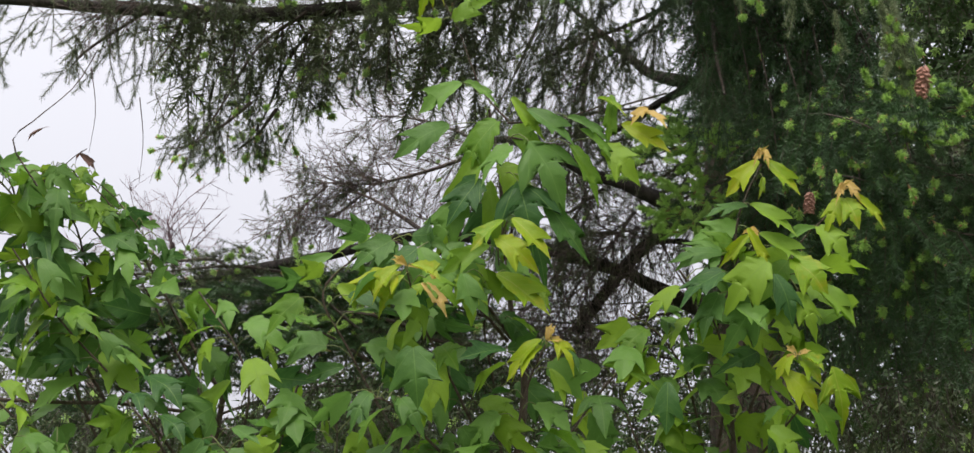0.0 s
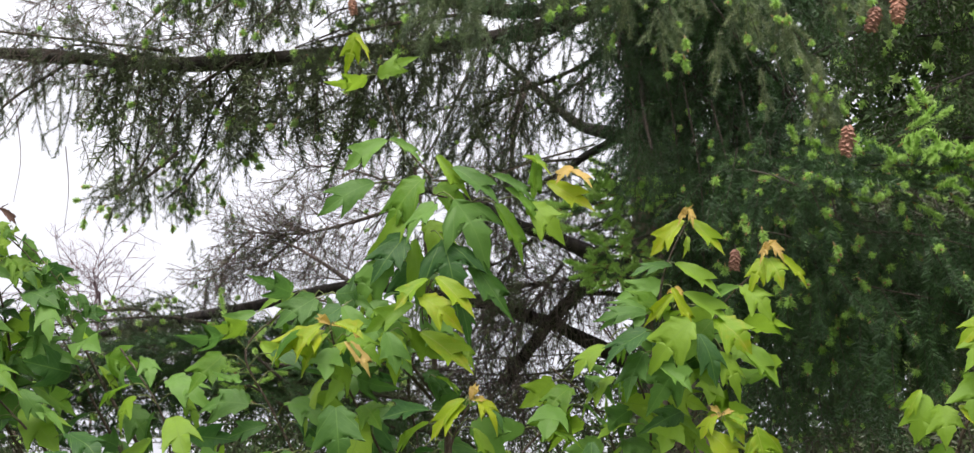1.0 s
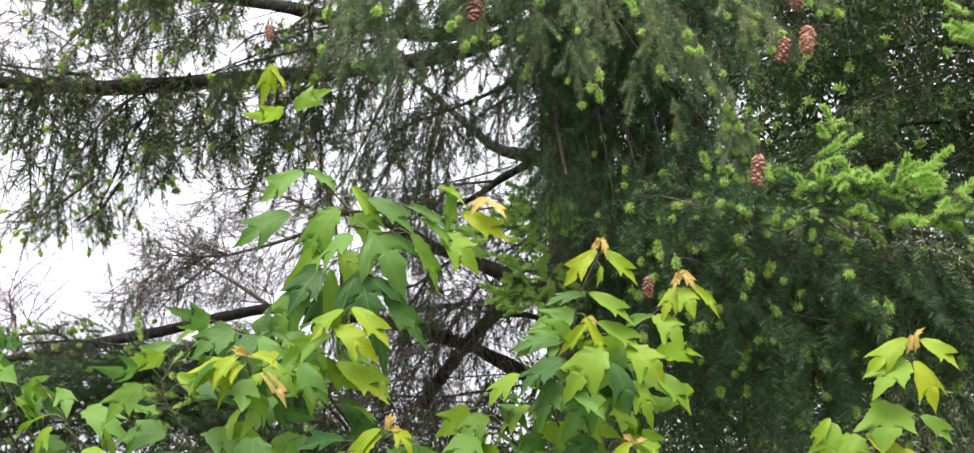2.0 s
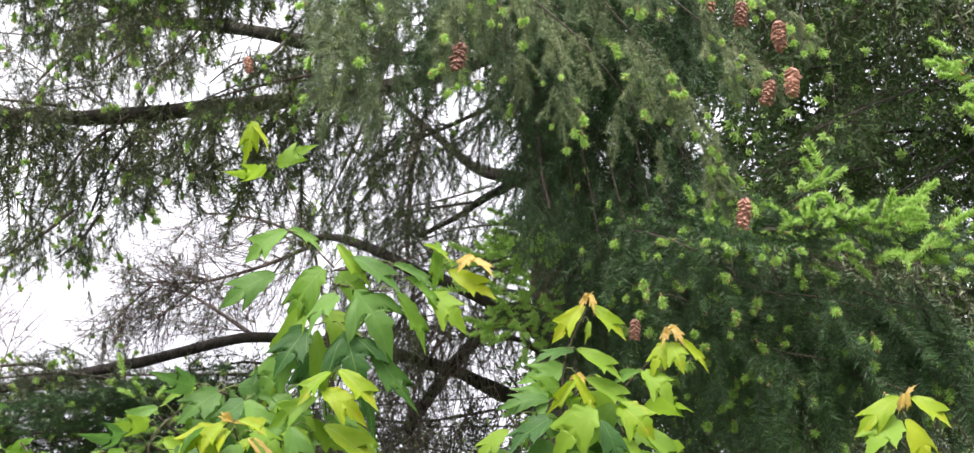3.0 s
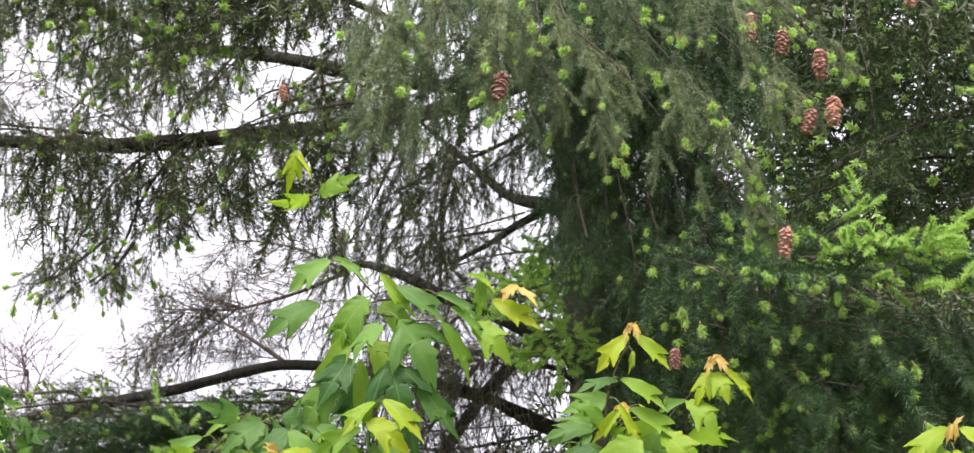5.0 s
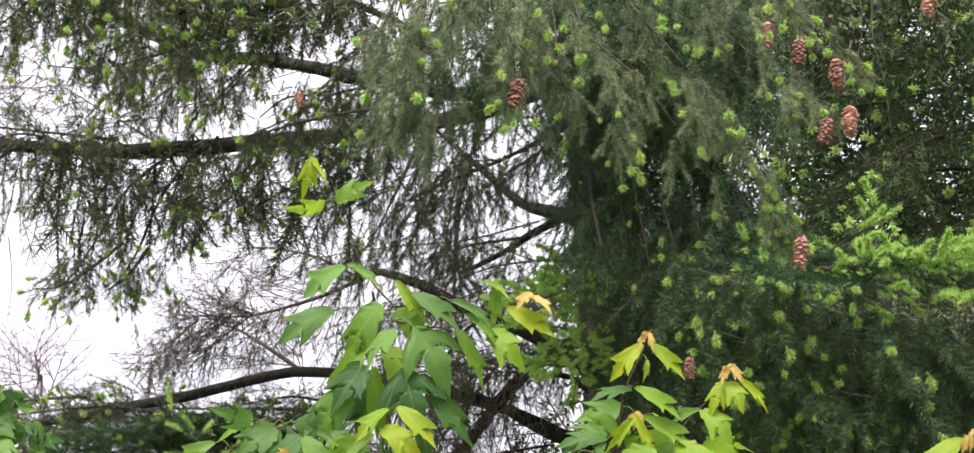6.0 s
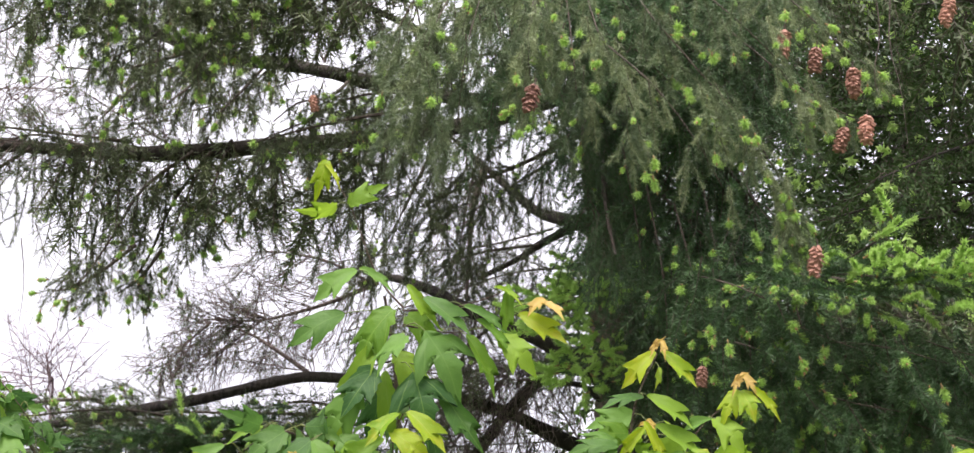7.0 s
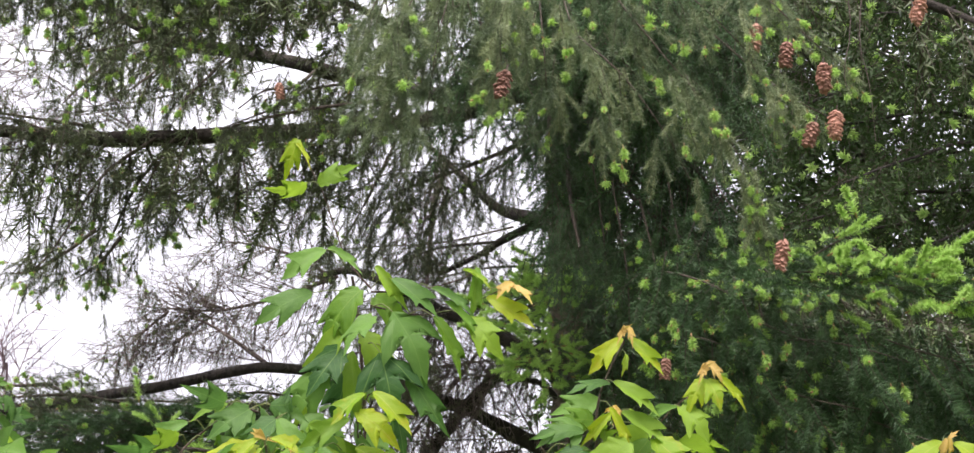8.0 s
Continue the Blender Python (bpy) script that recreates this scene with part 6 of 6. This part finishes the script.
east.blade((0.334, 4.180, 2.360), (0.331, 4.140, 2.331), (0.25, -0.9, 0.4), "young", 5, stalk=(0.324, 4.220, 2.365), wide=0.60)
east.blade((0.301, 4.160, 2.296), (0.237, 4.120, 2.303), (0.0, -0.7, 0.7), "leaf", 3, stalk=(0.292, 4.220, 2.301), wide=0.60)
east.blade((0.306, 4.150, 2.299), (0.391, 4.110, 2.252), (0.1, -0.8, 0.5), "light", 0, stalk=(0.289, 4.220, 2.295), wide=0.60)
east.blade((0.296, 4.100, 2.239), (0.331, 4.060, 2.173), (-0.2, -0.8, 0.6), "young", 5, wide=0.55)
east.blade((0.300, 4.120, 2.230), (0.255, 4.080, 2.182), (0.25, -0.9, 0.4), "young", 5, wide=0.60)
east.blade((0.322, 4.150, 2.239), (0.414, 4.110, 2.193), (0.0, -0.7, 0.7), "light", 0, stalk=(0.280, 4.220, 2.225), wide=0.70)
east.blade((0.248, 4.140, 2.195), (0.171, 4.100, 2.204), (0.1, -0.8, 0.5), "leaf", 3, stalk=(0.276, 4.220, 2.193), wide=0.60)
east.blade((0.442, 4.180, 2.255), (0.386, 4.140, 2.251), (-0.2, -0.8, 0.6), "leaf", 5, stalk=(0.425, 4.220, 2.252), wide=0.60)
east.blade((0.441, 4.150, 2.252), (0.493, 4.110, 2.201), (0.25, -0.9, 0.4), "light", 2, stalk=(0.422, 4.220, 2.248), wide=0.75)
east.blade((0.488, 4.150, 2.308), (0.451, 4.110, 2.266), (0.0, -0.7, 0.7), "young", 6, wide=0.65)
east.blade((0.492, 4.140, 2.307), (0.516, 4.100, 2.258), (0.1, -0.8, 0.5), "young", 2, wide=0.75)
east.blade((0.510, 4.140, 2.316), (0.559, 4.100, 2.269), (-0.2, -0.8, 0.6), "young", 5, wide=0.60)
east.blade((0.388, 4.130, 2.183), (0.451, 4.090, 2.125), (0.25, -0.9, 0.4), "young", 2, stalk=(0.385, 4.220, 2.192), wide=0.85)
east.blade((0.433, 4.130, 2.135), (0.505, 4.090, 2.070), (0.0, -0.7, 0.7), "light", 0, stalk=(0.378, 4.220, 2.167), wide=0.70)
east.blade((0.331, 4.080, 2.167), (0.256, 4.040, 2.104), (0.1, -0.8, 0.5), "light", 6, stalk=(0.316, 4.220, 2.184), wide=0.90)
east.blade((0.246, 4.120, 2.155), (0.164, 4.080, 2.105), (-0.2, -0.8, 0.6), "leaf", 2, stalk=(0.283, 4.220, 2.149), wide=0.80)
east.blade((0.348, 4.100, 2.147), (0.389, 4.060, 2.076), (0.25, -0.9, 0.4), "leaf", 3, stalk=(0.340, 4.220, 2.136), wide=0.70)
east.blade((0.325, 4.110, 2.181), (0.299, 4.070, 2.114), (0.0, -0.7, 0.7), "light", 2, stalk=(0.316, 4.220, 2.193), wide=0.80)
east.blade((0.388, 4.120, 2.112), (0.431, 4.080, 2.056), (0.1, -0.8, 0.5), "light", 6, stalk=(0.358, 4.220, 2.135), wide=0.70)
east.blade((0.241, 4.140, 2.114), (0.202, 4.100, 2.037), (-0.2, -0.8, 0.6), "leaf", 2, stalk=(0.285, 4.220, 2.117), wide=0.80)
east.blade((0.313, 4.110, 2.097), (0.266, 4.070, 2.021), (0.25, -0.9, 0.4), "leaf", 6, stalk=(0.301, 4.220, 2.092), wide=0.90)
east.blade((0.317, 4.140, 2.386), (0.326, 4.110, 2.403), (0.1, -0.9, 0.4), "ruddy", 4, wide=0.42)
east.blade((0.335, 4.140, 2.406), (0.342, 4.110, 2.380), (0.1, -0.9, 0.4), "ruddy", 4, wide=0.42)
east.blade((0.329, 4.140, 2.409), (0.316, 4.110, 2.383), (0.1, -0.9, 0.4), "ruddy", 4, wide=0.37)
east.blade((0.291, 4.140, 2.235), (0.302, 4.110, 2.243), (0.1, -0.9, 0.4), "ruddy", 4, wide=0.42)
east.blade((0.306, 4.140, 2.248), (0.319, 4.110, 2.230), (0.1, -0.9, 0.4), "ruddy", 4, wide=0.37)
east.blade((0.480, 4.140, 2.317), (0.490, 4.110, 2.334), (0.1, -0.9, 0.4), "ruddy", 4, wide=0.53)
east.blade((0.493, 4.140, 2.341), (0.519, 4.110, 2.311), (0.1, -0.9, 0.4), "ruddy", 4, wide=0.47)
east.blade((0.488, 4.140, 2.338), (0.477, 4.110, 2.308), (0.1, -0.9, 0.4), "ruddy", 4, wide=0.42)
east.crown((0.390, 4.116, 1.990), 0.06, 3, 3, 16, False)
for foot, tip, kd in [((0.458, 4.125, 1.970), (0.489, 4.097, 1.872), "young"), ((0.404, 4.134, 1.910), (0.471, 4.101, 1.846), "light"), ((0.362, 4.121, 1.959), (0.427, 4.084, 1.913), "young"),
                      ((0.439, 4.143, 2.120), (0.501, 4.108, 2.062), "light"), ((0.360, 4.135, 1.892), (0.319, 4.136, 1.876), "leaf"), ((0.272, 4.090, 2.080), (0.327, 4.051, 2.040), "leaf"),
                      ((0.247, 4.163, 2.211), (0.177, 4.111, 2.193), "leaf"), ((0.139, 4.112, 1.936), (0.138, 4.079, 1.848), "leaf"), ((0.338, 4.143, 1.848), (0.391, 4.104, 1.808), "light")]:
    east.blade(foot, tip, (0.1, -0.9, 0.6), kd, wide=0.85)
east.leafy([(0.292, 4.355, 2.041), (0.289, 4.277, 2.170), (0.321, 4.260, 2.257)], 13, (0.075, 0.128), stem=False)
east.leafy([(0.266, 4.407, 1.790), (0.340, 4.319, 1.985), (0.399, 4.242, 2.125), (0.424, 4.228, 2.199)], 15, (0.075, 0.128))
east.leafy([(0.241, 4.430, 1.677), (0.202, 4.377, 1.915), (0.151, 4.347, 2.039), (0.062, 4.325, 2.114)], 15, (0.075, 0.128))
east.leafy([(0.241, 4.403, 1.803), (0.264, 4.320, 1.959), (0.239, 4.292, 2.082), (0.163, 4.264, 2.193)], 15, (0.075, 0.128))
east.leafy([(0.305, 4.409, 1.791), (0.386, 4.293, 1.880), (0.456, 4.227, 1.972)], 8, (0.075, 0.128))
east.leafy([(0.215, 4.428, 1.677), (0.099, 4.341, 1.808), (0.049, 4.312, 1.932)], 10, (0.075, 0.128))

# far right shoot
edge = Maple((1.1, 4.1, 0), "young maple shoot with yellow leaves", 9)
edge.stem([(1.1, 4.1, -0.05), (1.05, 4.0, 1.0), (0.793, 3.991, 1.746), (0.811, 3.933, 1.902), (0.832, 3.909, 1.963), (0.872, 3.891, 2.036), (0.891, 3.872, 2.115), (0.899, 3.863, 2.154)], 0.01, 0.0016)
edge.blade((0.886, 3.854, 2.150), (0.811, 3.811, 2.111), (0.1, -0.9, 0.6), "young", 3, stalk=(0.897, 3.864, 2.149), wide=0.62)
edge.blade((0.907, 3.854, 2.150), (0.967, 3.812, 2.110), (0.1, -0.9, 0.6), "young", 0, stalk=(0.899, 3.864, 2.149), wide=0.80)
edge.blade((0.891, 3.842, 2.156), (0.880, 3.828, 2.128), (0.1, -0.9, 0.6), "ruddy", 5, stalk=None, wide=0.90)
edge.blade((0.897, 3.841, 2.158), (0.896, 3.828, 2.130), (0.1, -0.9, 0.6), "ruddy", 5, stalk=None, wide=0.90)
edge.blade((0.896, 3.853, 2.153), (0.903, 3.839, 2.167), (0.1, -0.9, 0.6), "ruddy", 8, stalk=None, wide=0.80)
edge.blade((0.878, 3.853, 2.109), (0.816, 3.804, 2.054), (0.1, -0.9, 0.6), "light", 2, stalk=(0.891, 3.871, 2.120), wide=0.85)
edge.blade((0.896, 3.853, 2.109), (0.931, 3.807, 2.044), (0.1, -0.9, 0.6), "young", 3, stalk=(0.891, 3.872, 2.117), wide=0.70)
edge.blade((0.853, 3.872, 2.031), (0.828, 3.807, 1.957), (0.1, -0.9, 0.6), "light", 2, stalk=(0.873, 3.890, 2.041), wide=1.15)
edge.blade((0.872, 3.923, 2.034), (0.903, 3.910, 2.002), (0.1, -0.9, 0.6), "leaf", 3, stalk=(0.873, 3.891, 2.036), wide=0.90)
edge.blade((0.917, 3.926, 2.018), (0.966, 3.885, 1.978), (0.1, -0.9, 0.6), "light", 0, stalk=(0.867, 3.901, 1.997), wide=0.80)
edge.blade((0.801, 3.865, 1.974), (0.863, 3.815, 1.924), (0.1, -0.9, 0.6), "young", 0, stalk=(0.835, 3.908, 1.964), wide=0.70)
edge.blade((0.777, 3.885, 1.976), (0.779, 3.848, 1.914), (0.1, -0.9, 0.6), "light", 2, stalk=(0.817, 3.925, 1.936), wide=1.00)
edge.blade((0.749, 3.900, 1.999), (0.731, 3.864, 1.933), (0.1, -0.9, 0.6), "light", 3, stalk=(0.790, 3.943, 1.903), wide=1.00)
edge.blade((0.740, 3.897, 2.008), (0.712, 3.864, 1.973), (0.1, -0.9, 0.6), "young", 8, stalk=(0.749, 3.924, 1.982), wide=0.80)
edge.blade((0.885, 3.941, 1.956), (0.926, 3.900, 1.916), (0.1, -0.9, 0.6), "young", 3, stalk=(0.837, 3.920, 1.956), wide=0.80)
edge.leafy([(0.794, 4.005, 1.689), (0.810, 3.978, 1.803), (0.823, 3.933, 1.902)], 14, (0.07, 0.10), stem=False)
edge.leafy([(0.805, 3.991, 1.746), (0.886, 3.970, 1.837), (0.955, 3.951, 1.917)], 12, (0.07, 0.10), kind="light")

# left sapling
west = Maple((-1.15, 4.4, 0), "broad leafy green maple sapling", 6, 0.34)
west.stem([(-1.15, 4.4, -0.05), (-1.1, 4.4, 1.0), (-0.857, 4.453, 1.477), (-0.818, 4.402, 1.731), (-0.779, 4.361, 1.935)], 0.016, 0.006)
west.stem([(-0.779, 4.361, 1.935), (-0.856, 4.329, 2.060), (-0.933, 4.295, 2.199), (-1.011, 4.271, 2.287), (-1.076, 4.259, 2.324)], 0.005, 0.002)
west.leafy([(-0.818, 4.402, 1.731), (-0.937, 4.254, 1.907), (-1.088, 4.211, 2.067), (-1.189, 4.173, 2.214)], 20, (0.075, 0.128))
west.leafy([(-0.779, 4.377, 1.859), (-0.882, 4.333, 2.035), (-0.946, 4.302, 2.161), (-1.050, 4.272, 2.273)], 16, (0.075, 0.128))
west.leafy([(-0.986, 4.365, 1.856), (-1.140, 4.296, 2.133), (-1.205, 4.251, 2.322), (-1.295, 4.227, 2.410)], 20, (0.075, 0.128))
west.leafy([(-0.962, 4.292, 1.721), (-1.112, 4.157, 1.832), (-1.260, 4.122, 1.951)], 12, (0.075, 0.128))
west.leafy([(-0.798, 4.316, 1.661), (-0.865, 4.177, 1.811), (-0.939, 4.152, 1.907)], 12, (0.075, 0.128))
west.leafy([(-0.779, 4.404, 1.732), (-0.709, 4.268, 1.910), (-0.734, 4.243, 2.021), (-0.820, 4.263, 2.141)], 14, (0.075, 0.128))
west.leafy([(-0.684, 4.322, 1.663), (-0.630, 4.191, 1.814), (-0.593, 4.168, 1.935)], 12, (0.075, 0.128))
west.leafy([(-0.986, 4.392, 1.729), (-1.089, 4.337, 1.956), (-1.115, 4.303, 2.108), (-1.127, 4.270, 2.260)], 16, (0.075, 0.128))
west.leafy([(-0.672, 4.323, 1.663), (-0.699, 4.095, 1.767), (-0.747, 4.079, 1.825)], 10, (0.075, 0.128))
west.leafy([(-0.583, 4.329, 1.664), (-0.519, 4.203, 1.791), (-0.519, 4.183, 1.888)], 11, (0.075, 0.128))
west.leafy([(-1.062, 4.198, 1.651), (-1.132, 4.065, 1.773), (-1.180, 4.050, 1.832)], 10, (0.075, 0.128))
west.stem([(-1.316, 4.228, 1.915), (-1.088, 4.245, 1.908), (-0.974, 4.302, 1.913), (-0.817, 4.366, 1.899)], 0.004, 0.004)
west.stem([(-0.933, 4.295, 2.199), (-0.959, 4.283, 2.249), (-1.037, 4.256, 2.350), (-1.114, 4.241, 2.399)], 0.003, 0.0014)
west.leafy([(-1.166, 4.310, 2.057), (-1.192, 4.271, 2.234), (-1.218, 4.242, 2.360), (-1.257, 4.227, 2.423)], 18, (0.075, 0.125), start=0.0)
west.leafy([(-1.037, 4.324, 2.033), (-1.063, 4.290, 2.185), (-1.089, 4.267, 2.286), (-1.153, 4.244, 2.374)], 17, (0.075, 0.125), start=0.0)
west.leafy([(-0.856, 4.329, 2.060), (-0.933, 4.295, 2.199), (-1.011, 4.271, 2.287), (-1.076, 4.259, 2.324)], 18, (0.05, 0.09), start=0.0, stem=False)
west.leafy([(-1.192, 4.244, 2.360), (-1.114, 4.241, 2.397), (-1.030, 4.254, 2.362), (-0.972, 4.271, 2.300), (-0.927, 4.287, 2.237)], 18, (0.035, 0.065), start=0.0, droop=1.4, r=(0.002, 0.001))
west.leafy([(-0.933, 4.295, 2.199), (-0.959, 4.283, 2.249), (-1.037, 4.256, 2.350), (-1.114, 4.241, 2.399)], 12, (0.04, 0.07), start=0.0, droop=1.2, stem=False)
west.stem([(-1.114, 4.241, 2.399), (-1.078, 4.199, 2.413), (-1.050, 4.188, 2.426)], 0.0012, 0.0008)
# thin twig against the sky with withered leaves
west.stem([(-1.152, 4.198, 2.350), (-1.203, 4.176, 2.437), (-1.152, 4.168, 2.487), (-1.088, 4.207, 2.565), (-1.039, 4.194, 2.641)], 0.0022, 0.001)
west.blade((-1.129, 4.174, 2.469), (-1.175, 4.172, 2.465), (0.1, -0.3, 1), "brown", 3)
west.blade((-1.065, 4.189, 2.416), (-1.032, 4.196, 2.394), (0.1, -1, 0.4), "brown", 5)
west.blade((-1.055, 4.188, 2.423), (-1.081, 4.190, 2.408), (0.1, -0.3, 1), "brown", 5)
